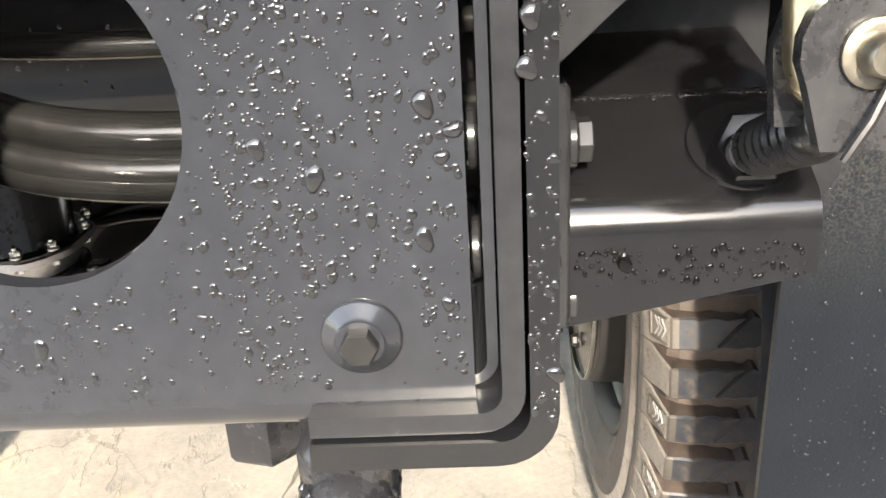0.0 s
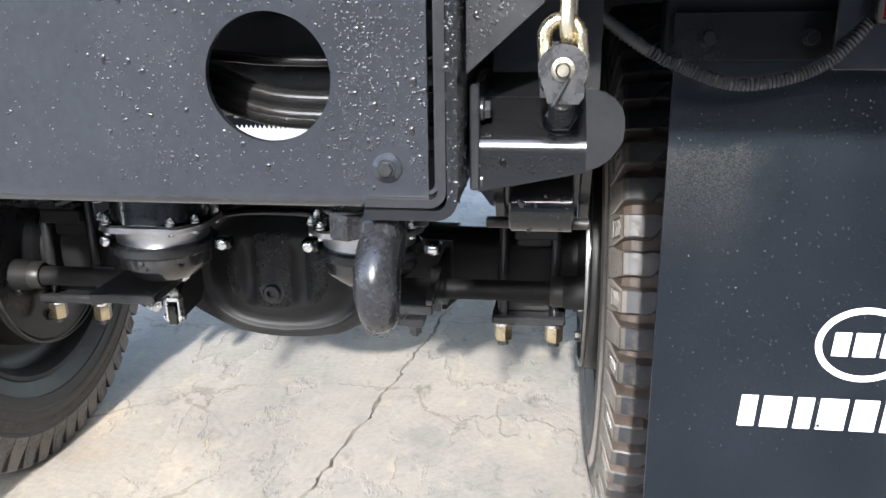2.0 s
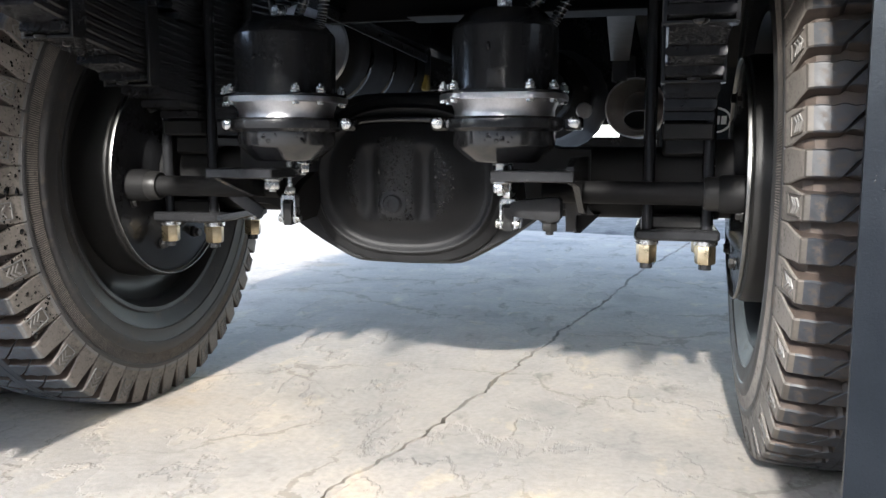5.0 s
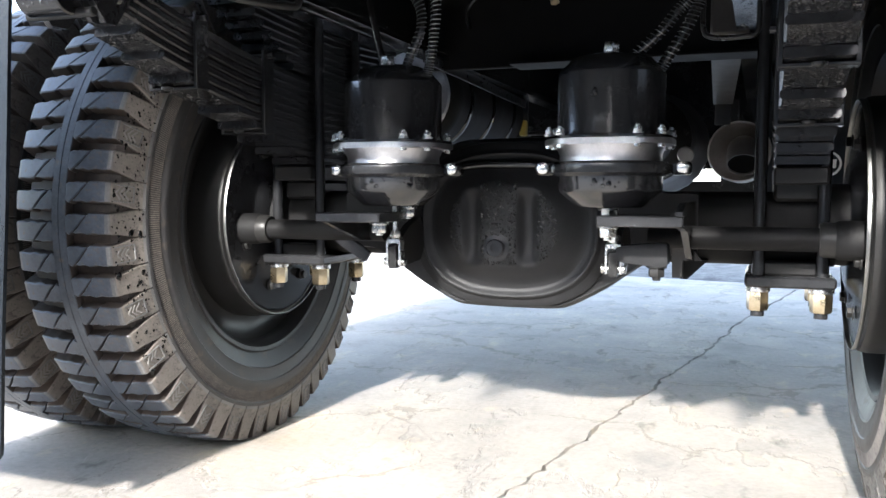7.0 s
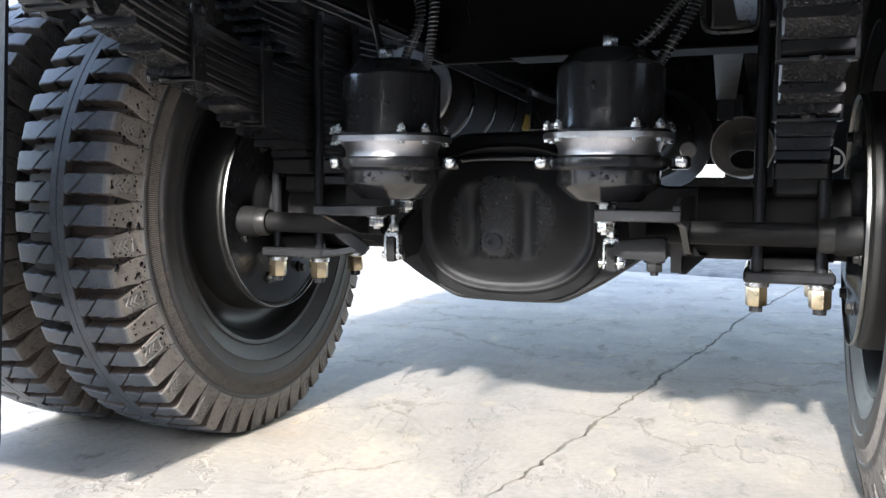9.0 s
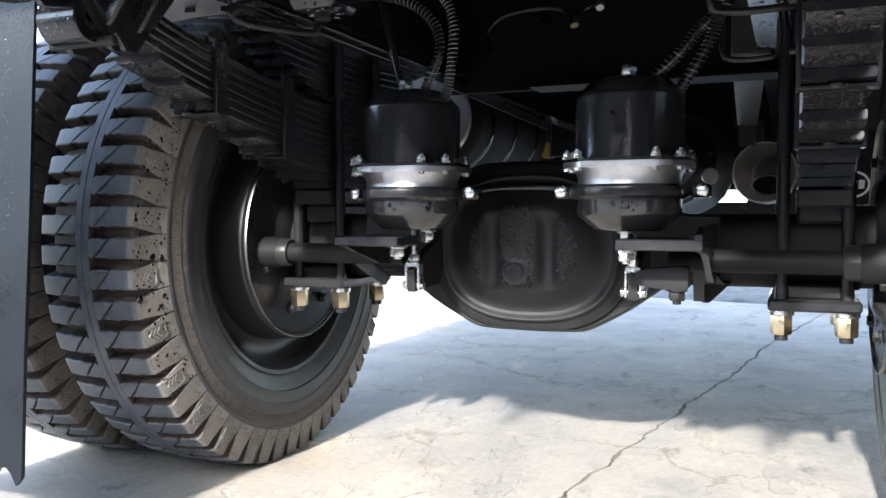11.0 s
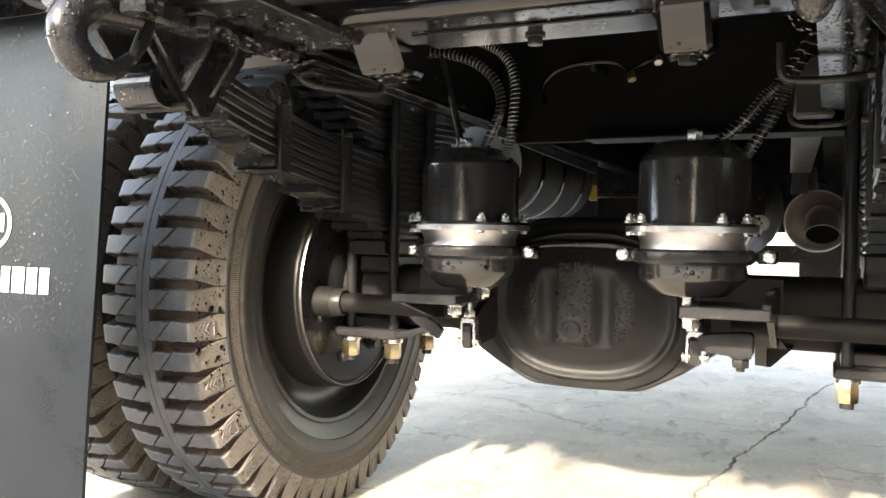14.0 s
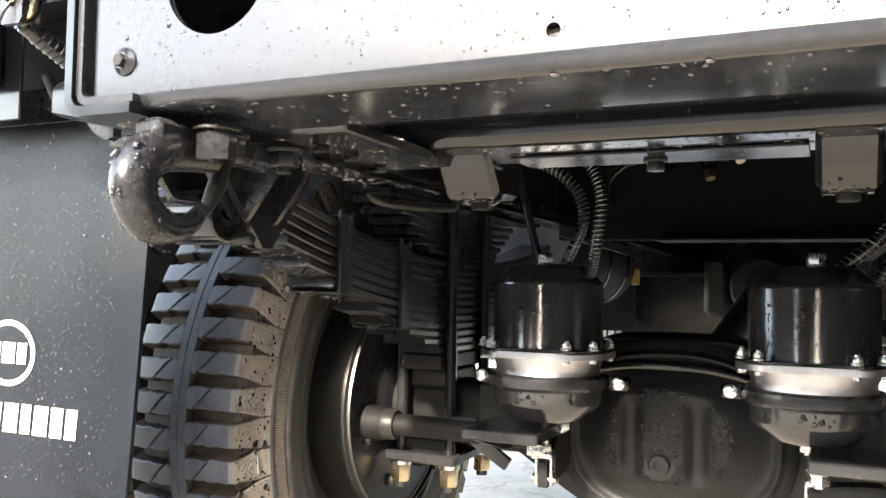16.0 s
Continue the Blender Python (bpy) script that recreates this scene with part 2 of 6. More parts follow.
def concrete():
    m, nt, b = nodes_of("worn_concrete")
    tc = nt.nodes.new("ShaderNodeTexCoord").outputs["Object"]
    big = noise_tex(nt, 0.9, 6, 0.6, tc)
    mid = noise_tex(nt, 4.5, 8, 0.65, tc)
    fine = noise_tex(nt, 70, 6, 0.7, tc)
    scale = nt.nodes.new("ShaderNodeMapping")
    scale.inputs["Scale"].default_value = (1.0, 0.55, 1.0)
    nt.links.new(tc, scale.inputs["Vector"])
    flake = noise_tex(nt, 3.2, 7, 0.6, scale.outputs[0])
    flake.inputs["Distortion"].default_value = 0.15
    c1 = ramp(nt, big.outputs["Fac"], [(0.3, (0.205, 0.196, 0.182)), (0.46, (0.282, 0.264, 0.238)), (0.64, (0.342, 0.313, 0.270))])
    c2 = ramp(nt, mid.outputs["Fac"], [(0.30, (0.70, 0.71, 0.73)), (0.46, (0.95, 0.95, 0.95)), (0.54, (1.0, 0.99, 0.98)), (0.70, (1.16, 1.12, 1.05))])
    c3 = ramp(nt, fine.outputs["Fac"], [(0.25, grey(0.82)), (0.6, grey(1.05))])
    st = noise_tex(nt, 1.7, 5, 0.6, tc)
    c4 = ramp(nt, st.outputs["Fac"], [(0.60, grey(1.0)), (0.72, (1.0, 0.88, 0.74))])
    edge = ramp(nt, flake.outputs["Fac"], [(0.30, (0.90, 0.91, 0.92)), (0.425, (0.90, 0.91, 0.92)), (0.437, (0.86, 0.85, 0.84)), (0.448, (1.08, 1.07, 1.04)), (0.47, grey(1.0)), (0.58, grey(1.0)), (0.587, grey(0.90)), (0.594, (1.10, 1.08, 1.05))])
    warp = nt.nodes.new("ShaderNodeVectorMath")
    warp.operation = "MULTIPLY_ADD"
    nt.links.new(mid.outputs["Color"], warp.inputs[0])
    warp.inputs[1].default_value = (0.30, 0.30, 0.0)
    nt.links.new(tc, warp.inputs[2])
    cell = nt.nodes.new("ShaderNodeTexVoronoi")
    cell.feature = "DISTANCE_TO_EDGE"
    cell.inputs["Scale"].default_value = 2.3
    nt.links.new(warp.outputs[0], cell.inputs["Vector"])
    where = noise_tex(nt, 2.1, 3, 0.5, tc)
    wide = ramp(nt, where.outputs["Fac"], [(0.48, grey(0.0)), (0.62, grey(1.0))])
    thin = nt.nodes.new("ShaderNodeMath")           # hairline cracks, in some places only
    thin.operation = "MULTIPLY_ADD"
    nt.links.new(wide.outputs[0], thin.inputs[0])
    thin.inputs[1].default_value = -0.02
    nt.links.new(cell.outputs["Distance"], thin.inputs[2])
    hair = ramp(nt, thin.outputs[0], [(0.0, (0.74, 0.73, 0.71)), (0.004, grey(1.0))])
    chip = noise_tex(nt, 11.0, 5, 0.6, scale.outputs[0])
    c5 = ramp(nt, chip.outputs["Fac"], [(0.30, (0.60, 0.60, 0.60)), (0.39, grey(1.0)), (0.60, grey(1.0)), (0.65, (1.18, 1.13, 1.03))])
    prev = c1.outputs[0]
    for c in (c2, c3, c4, c5, edge, hair):
        mx = nt.nodes.new("ShaderNodeMix")
        mx.data_type, mx.blend_type = "RGBA", "MULTIPLY"
        mx.inputs["Factor"].default_value = 1.0
        if c is edge:                # the top skin has flaked off in some places only
            nt.links.new(ramp(nt, noise_tex(nt, 1.3, 4, 0.6, scale.outputs[0]).outputs["Fac"], [(0.40, grey(0.15)), (0.52, grey(1.0))]).outputs[0], mx.inputs["Factor"])
        nt.links.new(prev, mx.inputs["A"])
        nt.links.new(c.outputs[0], mx.inputs["B"])
        prev = mx.outputs["Result"]
    nt.links.new(prev, b.inputs["Base Color"])
    b.inputs["Roughness"].default_value = 0.8
    b.inputs["Specular IOR Level"].default_value = 0.25
    lv = ramp(nt, flake.outputs["Fac"], [(0.425, grey(0.0)), (0.445, grey(0.6)), (0.582, grey(0.65)), (0.592, grey(1.0))])
    b1 = nt.nodes.new("ShaderNodeBump")
    b1.inputs["Strength"].default_value, b1.inputs["Distance"].default_value = 0.55, 0.006
    nt.links.new(lv.outputs[0], b1.inputs["Height"])
    b2 = nt.nodes.new("ShaderNodeBump")
    b2.inputs["Strength"].default_value, b2.inputs["Distance"].default_value = 0.4, 0.005
    nt.links.new(mid.outputs["Fac"], b2.inputs["Height"])
    nt.links.new(b1.outputs[0], b2.inputs["Normal"])
    b3 = nt.nodes.new("ShaderNodeBump")
    b3.inputs["Strength"].default_value, b3.inputs["Distance"].default_value = 0.5, 0.0015
    nt.links.new(fine.outputs["Fac"], b3.inputs["Height"])
    nt.links.new(b2.outputs[0], b3.inputs["Normal"])
    nt.links.new(b3.outputs[0], b.inputs["Normal"])
    return m


M["concrete"] = concrete()
M["rough"] = surface("rough_streaked_concrete", (0.012, 0.012, 0.012), (0.17, 0.167, 0.160), (0.7, 0.9), coarse=9, fine=70, bump=0.6, dist=0.006, spec=0.2)
M["wall"] = surface("grey_wall_plaster", (0.10, 0.10, 0.10), (0.15, 0.15, 0.148), (0.7, 0.85), coarse=2, fine=60, bump=0.3, dist=0.003)


# ---- mesh building ----
class Geo:
    """Vertices and faces of one part."""

    def __init__(self):
        self.v, self.f, self.slots = [], [], {}

    def add(self, verts, faces, m=None):
        o = len(self.v)
        self.v += [tuple(m @ Vector(p)) if m else tuple(p) for p in verts]
        self.f += [tuple(o + i for i in q) for q in faces]
        return self

    def box(self, lo, hi, bev=0.002, m=None):
        """A box with chamfered edges between two corners."""
        lo, hi = Vector(lo), Vector(hi)
        c, h = (lo + hi) / 2, (hi - lo) / 2
        bev = min(bev, 0.45 * min(abs(a) for a in h))
        vs, idx = [], {}
        for sx in (-1, 1):
            for sy in (-1, 1):
                for sz in (-1, 1):
                    for k in range(3):
                        p = [sx * (h.x - bev), sy * (h.y - bev), sz * (h.z - bev)]
                        p[k] = (sx, sy, sz)[k] * h[k]
                        idx[sx, sy, sz, k] = len(vs)
                        vs.append(c + Vector(p))
        fs = []
        for k in range(3):
            a, b_ = [i for i in range(3) if i != k]
            for s in (-1, 1):
                q = []
                for u, w in ((-1, -1), (1, -1), (1, 1), (-1, 1)):
                    sg = [0, 0, 0]
                    sg[k], sg[a], sg[b_] = s, u, w
                    q.append(idx[(*sg, k)])
                fs.append(q)
            for u in (-1, 1):
                for w in (-1, 1):
                    sg1, sg2 = [0] * 3, [0] * 3
                    sg1[a] = sg2[a] = u
                    sg1[b_] = sg2[b_] = w
                    sg1[k], sg2[k] = -1, 1
                    fs.append([idx[(*sg1, a)], idx[(*sg2, a)], idx[(*sg2, b_)], idx[(*sg1, b_)]])
        for sx in (-1, 1):
            for sy in (-1, 1):
                for sz in (-1, 1):
                    fs.append([idx[sx, sy, sz, k] for k in range(3)])
        return self.add(vs, fs, m)

    def lathe(self, base, axis, profile, n=32, flat=0.0, m=None):
        """Turns (radius, height) pairs about an axis from base."""
        base, axis = Vector(base), Vector(axis).normalized()
        u = axis.orthogonal().normalized()
        if abs(axis.z) < 0.9:
            u = axis.cross(Vector((0, 0, 1))).normalized()
        w = axis.cross(u)
        vs, fs, rings = [], [], []
        for r, hgt in profile:
            if r < 1e-6:
                rings.append([len(vs)] * n)
                vs.append(base + axis * hgt)
            else:
                rings.append(list(range(len(vs), len(vs) + n)))
                for i in range(n):
                    a = 2 * math.pi * (i + flat) / n
                    vs.append(base + axis * hgt + (u * math.cos(a) + w * math.sin(a)) * r)
        for A, B in zip(rings, rings[1:]):
            for i in range(n):
                j = (i + 1) % n
                q = [A[i], A[j], B[j], B[i]]
                q = [x for k, x in enumerate(q) if x not in q[:k]]
                if len(q) > 2:
                    fs.append(q)
        return self.add(vs, fs, m)

    def rod(self, a, b_, r, n=20, bev=0.0015):
        d = (Vector(b_) - Vector(a))
        L = d.length
        return self.lathe(a, d, [(0, 0), (r - bev, 0), (r, bev), (r, L - bev), (r - bev, L), (0, L)], n)

    def hexa(self, a, axis, flat, h):
        r = flat / math.sqrt(3)
        return self.lathe(a, axis, [(0, 0), (r * 0.9, 0), (r, h * 0.12), (r, h * 0.88), (r * 0.9, h), (0, h)], 6)

    def bolt(self, a, axis, flat=0.024, h=0.014, washer=True, stud=0.0):
        """A hexagon head or nut with washer and stud, seated at a and pointing along axis."""
        ax = Vector(axis).normalized()
        a = Vector(a)
        if washer:
            self.rod(a, a + ax * 0.003, flat * 0.72, 20, 0.0006)
            a = a + ax * 0.003
        self.hexa(a, ax, flat, h)
        if stud:
            self.rod(a + ax * h * 0.9, a + ax * (h + stud), flat * 0.3, 14, 0.001)
        return self

    def sweep(self, pts, r, n=10, closed=False, flat=1.0, up=None):
        """A round or oval bar along points; r may be a list."""
        pts = [Vector(p) for p in pts]
        k = len(pts)
        rs = r if isinstance(r, (list, tuple)) else [r] * k
        tan = []
        for i in range(k):
            p0 = pts[(i - 1) % k] if closed or i else pts[0]
            p1 = pts[(i + 1) % k] if closed or i < k - 1 else pts[-1]
            tan.append((p1 - p0).normalized())
        nrm = Vector(up) if up else tan[0].orthogonal().normalized()
        vs, fs = [], []
        for i in range(k):
            nrm = (nrm - tan[i] * nrm.dot(tan[i])).normalized()
            bi = tan[i].cross(nrm)
            for j in range(n):
                a = 2 * math.pi * j / n
                vs.append(pts[i] + (nrm * math.cos(a) * flat + bi * math.sin(a)) * rs[i])
        for i in range(k if closed else k - 1):
            i2 = (i + 1) % k
            for j in range(n):
                j2 = (j + 1) % n
                fs.append([i * n + j, i * n + j2, i2 * n + j2, i2 * n + j])
        if not closed:
            fs.append(list(range(n))[::-1])
            fs.append([(k - 1) * n + j for j in range(n)])
        return self.add(vs, fs)

    def loft(self, sections, cap=True):
        """Joins closed rings of the same number of points."""
        n = len(sections[0])
        vs = [p for s in sections for p in s]
        fs = []
        for i in range(len(sections) - 1):
            for j in range(n):
                j2 = (j + 1) % n
                fs.append([i * n + j, i * n + j2, (i + 1) * n + j2, (i + 1) * n + j])
        if cap:
            fs.append(list(range(n))[::-1])
            fs.append([(len(sections) - 1) * n + j for j in range(n)])
        return self.add(vs, fs)

    def slab(self, outline, holes, to3d, thick):
        """A flat plate: outline and holes as 2D loops, to3d(u, v, w) places them, w runs from 0 to thick."""
        bm = bmesh.new()
        edges = []
        for loop in [outline] + list(holes):
            vs = [bm.verts.new((u, v, 0)) for u, v in loop]
            edges += [bm.edges.new((vs[i], vs[(i + 1) % len(vs)])) for i in range(len(vs))]
        bmesh.ops.triangle_fill(bm, use_beauty=True, edges=edges)
        bm.verts.index_update()
        flat = [tuple(v.co) for v in bm.verts]
        tris = [[v.index for v in f.verts] for f in bm.faces]
        bm.free()
        o = len(flat)
        vs = [to3d(p[0], p[1], 0.0) for p in flat] + [to3d(p[0], p[1], thick) for p in flat]
        fs = tris + [[o + i for i in t][::-1] for t in tris]
        k = 0
        for loop in [outline] + list(holes):
            n = len(loop)
            for i in range(n):
                a, c = k + i, k + (i + 1) % n
                fs.append([a, c, o + c, o + a])
            k += n
        return self.add(vs, fs)

    def mesh(self, name, mat, sharp=38, recalc=True):
        me = bpy.data.meshes.new(name)
        me.from_pydata(self.v, [], self.f)
        if recalc:
            bm = bmesh.new()
            bm.from_mesh(me)
            bmesh.ops.recalc_face_normals(bm, faces=bm.faces)
            bm.to_mesh(me)
            bm.free()
        for k in (mat if isinstance(mat, (list, tuple)) else [mat]):
            me.materials.append(M[k])
        for i, k in self.slots.items():
            me.polygons[i].material_index = k
        me.polygons.foreach_set("use_smooth", [True] * len(me.polygons))
        me.set_sharp_from_angle(angle=radians(sharp))
        return me


def thing(name, label, category, group="", at=(0, 0, 0)):
    ob = new(name)
    ob.location = at
    ob.empty_display_size = 0.05
    return tagged(ob, label, category, group)


def part(name, geo, mat, parent, label="", sharp=38):
    ob = new(name, geo.mesh(name, mat, sharp))
    ob.parent = parent
    if label:
        ob["label"] = label
    return ob


def solo(name, geo, mat, label, category, group="", kind="", sharp=38, recalc=True):
    return tagged(new(name, geo.mesh(name, mat, sharp, recalc)), label, category, group, kind)


def arc(cx, cy, r, a0, a1, n):
    return [(cx + r * math.cos(radians(a0 + (a1 - a0) * i / n)), cy + r * math.sin(radians(a0 + (a1 - a0) * i / n))) for i in range(n + 1)]


def circle(cx, cy, r, n=48):
    return arc(cx, cy, r, 0, 360, n)[:-1]


def spline(pts, k=8):
    """Catmull-Rom through points."""
    P = [Vector(p) for p in pts]
    P = [2 * P[0] - P[1]] + P + [2 * P[-1] - P[-2]]
    out = []
    for i in range(1, len(P) - 2):
        a, b_, c, d = P[i - 1:i + 3]
        for s in range(k):
            t = s / k
            out.append(0.5 * (2 * b_ + (c - a) * t + (2 * a - 5 * b_ + 4 * c - d) * t * t + (3 * b_ - a - 3 * c + d) * t ** 3))
    out.append(P[-2])
    return out

# ---- ground: one cracked concrete sheet ----
AX_Y, AX_Z = 0.268, 0.462            # the axle
CX = 0.036                           # middle of the axle and wheels
FX = 0.086                           # middle of the frame
LEAF_X = 0.451                       # spring from the middle of the axle
OFF = 0.012                          # how much further out the +x wheel, brake and spring sit


def side_x(s, d):
    return CX + s * d + (OFF if s > 0 else 0.0)


CRACK = [(-14.0, -1.2), (-3.0, -0.55), (-0.06, 0.005), (0.096, 0.046), (0.329, 0.096), (0.81, 0.16), (1.474, 0.276), (2.395, 0.408), (4.5, 0.85), (14.0, 2.6)]


def crack_x(y):
    for (y0, x0), (y1, x1) in zip(CRACK, CRACK[1:]):
        if y0 <= y <= y1:
            x = x0 + (x1 - x0) * (y - y0) / (y1 - y0)
            break
    else:
        x = CRACK[0][1] if y < CRACK[0][0] else CRACK[-1][1]
    w = max(0.0, 1 - abs(y) / 14)
    return x + w * (0.022 * noise.noise(Vector((y * 5.0, 3.1, 0))) + 0.008 * noise.noise(Vector((y * 19.0, 7.7, 0))) + 0.008 * noise.noise(Vector((y * 55.0, 1.7, 0))))


def build_ground():
    ys = [-400, -60, -20, -8, -4, -2.5] + [-1.6 + 0.0125 * i for i in range(432)] + [3.9, 4.2, 4.6, 5.2, 6, 7, 8.5, 10.5, 14, 25, 60, 150, 400, 900]
    far = [0.06, 0.12, 0.25, 0.45, 0.7, 1.0, 1.4, 2.0, 3.0, 5.0, 10, 30, 100, 400, 900]
    g = Geo()
    cols = len(far) * 2 + 5
    for y in ys:
        xc = crack_x(y)
        w = (0.0012 + 0.0050 * max(0.0, noise.noise(Vector((y * 13, 0.3, 5)))) + 0.0034 * abs(noise.noise(Vector((y * 60, 2.3, 5))))) if -12 < y < 12 else 0.0035
        dep = 0.013 if -12 < y < 12 else 0.0
        row = [(-f, 0.0) for f in reversed(far)] + [(-w * 1.5, 0.0), (-w, -dep * 0.7), (0, -dep), (w, -dep * 0.75), (w * 1.35, 0.0)] + [(f, 0.0) for f in far]
        for dx, z in row:
            hump = 0.0
            if abs(dx) < 2.2 and -1.7 < y < 4 and z == 0:
                hump = 0.004 * noise.noise(Vector(((xc + dx) * 2.2, y * 2.2, 0.5)))
            g.v.append((xc + dx, y, z + hump))
    for i in range(len(ys) - 1):
        for j in range(cols - 1):
            a = i * cols + j
            g.f.append((a, a + 1, a + cols + 1, a + cols))
    return solo("ground", g, "concrete", "worn pale concrete yard with a long crack", "ground", kind="structure", sharp=60)


build_ground()


def build_broken_strip():
    """Beyond a slab joint the yard is rough and streaked."""
    g = Geo()
    n, rows = 60, 14
    for j in range(rows + 1):
        for i in range(n + 1):
            x = -0.9 + 2.4 * i / n
            y = 3.78 - 0.19 * (x - 0.02) + 0.012 * noise.noise(Vector((x * 9, 0.0, 3.0))) + 1.5 * j / rows
            edge = 0.0 if j in (0, rows) or i in (0, n) else 1.0
            g.v.append((x, y, -0.006 + edge * (0.016 + 0.012 * noise.noise(Vector((x * 5, y * 9, 1.0))))))
    for j in range(rows):
        for i in range(n):
            a = j * (n + 1) + i
            g.f.append((a, a + 1, a + n + 2, a + n + 1))
    return solo("ground_rough_strip", g, "rough", "rough grey broken concrete beyond the slab joint", "ground", kind="structure", sharp=60)


build_broken_strip()


# ---- tyres and wheels ----
N_LUG = 56
PITCH = 2 * math.pi / N_LUG


def polar(x, r, th):
    return (x, -r * math.cos(th), r * math.sin(th))


def block_mesh(name, side, rows, coat, marked=False):
    """A tread block from rows of (across, outer radius, inner radius, lower end, upper end), the ends in parts of the pitch."""
    g = Geo()
    secs = []
    for x, ro, ri, s0, s1 in rows:
        t0, t1 = (s0 - 0.5) * PITCH * side, (s1 - 0.5) * PITCH * side
        e = min(0.0042, abs(t1 - t0) * 0.2) * side
        flank = ro < 0.4645
        xi = x - 0.009 if flank else x
        dr, dx = (0.0, 0.0018) if flank else (0.0022, 0.0)
        secs.append([polar(side * xi, ri, t0 - e * 1.6), polar(side * (x - dx), ro - dr, t0), polar(side * x, ro, t0 + e),
                     polar(side * x, ro, t1 - e), polar(side * (x - dx), ro - dr, t1), polar(side * xi, ri, t1 + e * 1.6)])
    g.loft(secs)
    for k in range(len(rows) - 1):
        for q in range(6):
            if q in (0, 4):
                g.slots[k * 6 + q] = 3
            elif rows[k + 1][1] < 0.4645:
                g.slots[k * 6 + q] = 1
            if 1 <= q <= 3 and (0.088 < rows[k][0] < 0.0975 or rows[k + 1][1] < 0.398):
                g.slots[k * 6 + q] = 2
    if marked:                       # three chevrons moulded in a frame on the flank
        def on_flank(rr, th, lift):
            return polar(side * (0.0985 + (0.4630 - rr) * 0.205 + lift), rr, th * side)
        def bar(a, b_, w, slot):
            (r0, h0), (r1, h1) = a, b_
            d = math.hypot(r1 - r0, (h1 - h0) * 0.45)
            nr, nh = (h1 - h0) * 0.45 / d * w, -(r1 - r0) / d * w / 0.45
            q = [(r0 + nr, h0 + nh), (r1 + nr, h1 + nh), (r1 - nr, h1 - nh), (r0 - nr, h0 - nh)]
            f0 = len(g.f)
            g.add([on_flank(*c, 0.0014) for c in q] + [on_flank(*c, -0.002) for c in q], [(0, 1, 2, 3), (0, 1, 5, 4), (1, 2, 6, 5), (2, 3, 7, 6), (3, 0, 4, 7)])
            g.slots.update({n: slot for n in range(f0, f0 + 5)})
        for k in range(3):
            for e in (-1, 1):
                bar((0.4535 - 0.0078 * k, 0.0), (0.4450 - 0.0078 * k, e * 0.0215), 0.0011, 4)
        for e in (-1, 1):
            bar((0.4580, e * 0.0290), (0.4200, e * 0.0310), 0.0009, 2)
        bar((0.4200, -0.0310), (0.4200, 0.0310), 0.0009, 2)
    return g.mesh(name, [coat[0], "flank", coat[1], "groove", "moulded"], 30)


LUG_ROWS = [(0.0290, 0.4716, 0.449, 0.215, 0.240), (0.0360, 0.4715, 0.449, 0.195, 0.350), (0.0460, 0.4712, 0.449, 0.225, 0.560), (0.0560, 0.4707, 0.448, 0.170, 0.780), (0.0600, 0.4704, 0.448, 0.175, 0.835),
            (0.0700, 0.4696, 0.446, 0.215, 0.835), (0.0820, 0.4683, 0.443, 0.185, 0.815), (0.0905, 0.4671, 0.440, 0.190, 0.820), (0.0965, 0.4655, 0.437, 0.195, 0.820),
            (0.0985, 0.4630, 0.434, 0.185, 0.825), (0.1025, 0.443, 0.426, 0.140, 0.870), (0.1052, 0.430, 0.418, 0.085, 0.925), (0.1080, 0.417, 0.409, 0.015, 0.985), (0.1115, 0.4025, 0.398, 0.012, 0.988), (0.1125, 0.3965, 0.393, 0.012, 0.988)]
TOOTH_ROWS = [(0.0128, 0.4711, 0.452, 0.240, 0.760), (0.0150, 0.4718, 0.452, 0.215, 0.775), (0.0175, 0.4718, 0.451, 0.175, 0.800), (0.0205, 0.4718, 0.451, 0.165, 0.815), (0.0265, 0.4717, 0.450, 0.260, 0.800), (0.0370, 0.4716, 0.450, 0.430, 0.825), (0.0470, 0.4712, 0.450, 0.640, 0.790), (0.0535, 0.4708, 0.450, 0.765, 0.790)]
HALF_TREAD = [(0.0, 0.4708), (0.0006, 0.4708), (0.0012, 0.4718), (0.0140, 0.4718), (0.0150, 0.4700), (0.0160, 0.4560), (0.060, 0.4520), (0.085, 0.4470), (0.0955, 0.4380), (0.1010, 0.4230), (0.1070, 0.4060), (0.1100, 0.3980),
              (0.1128, 0.3965), (0.1140, 0.3935), (0.1142, 0.3905), (0.1128, 0.3885), (0.1150, 0.372), (0.1180, 0.358), (0.1188, 0.3565), (0.1192, 0.350), (0.1192, 0.345), (0.1175, 0.343), (0.1145, 0.325),
              (0.1150, 0.3225), (0.1150, 0.319), (0.1125, 0.317), (0.1105, 0.312), (0.109, 0.309), (0.103, 0.296), (0.097, 0.285), (0.089, 0.280), (0.075, 0.262)]


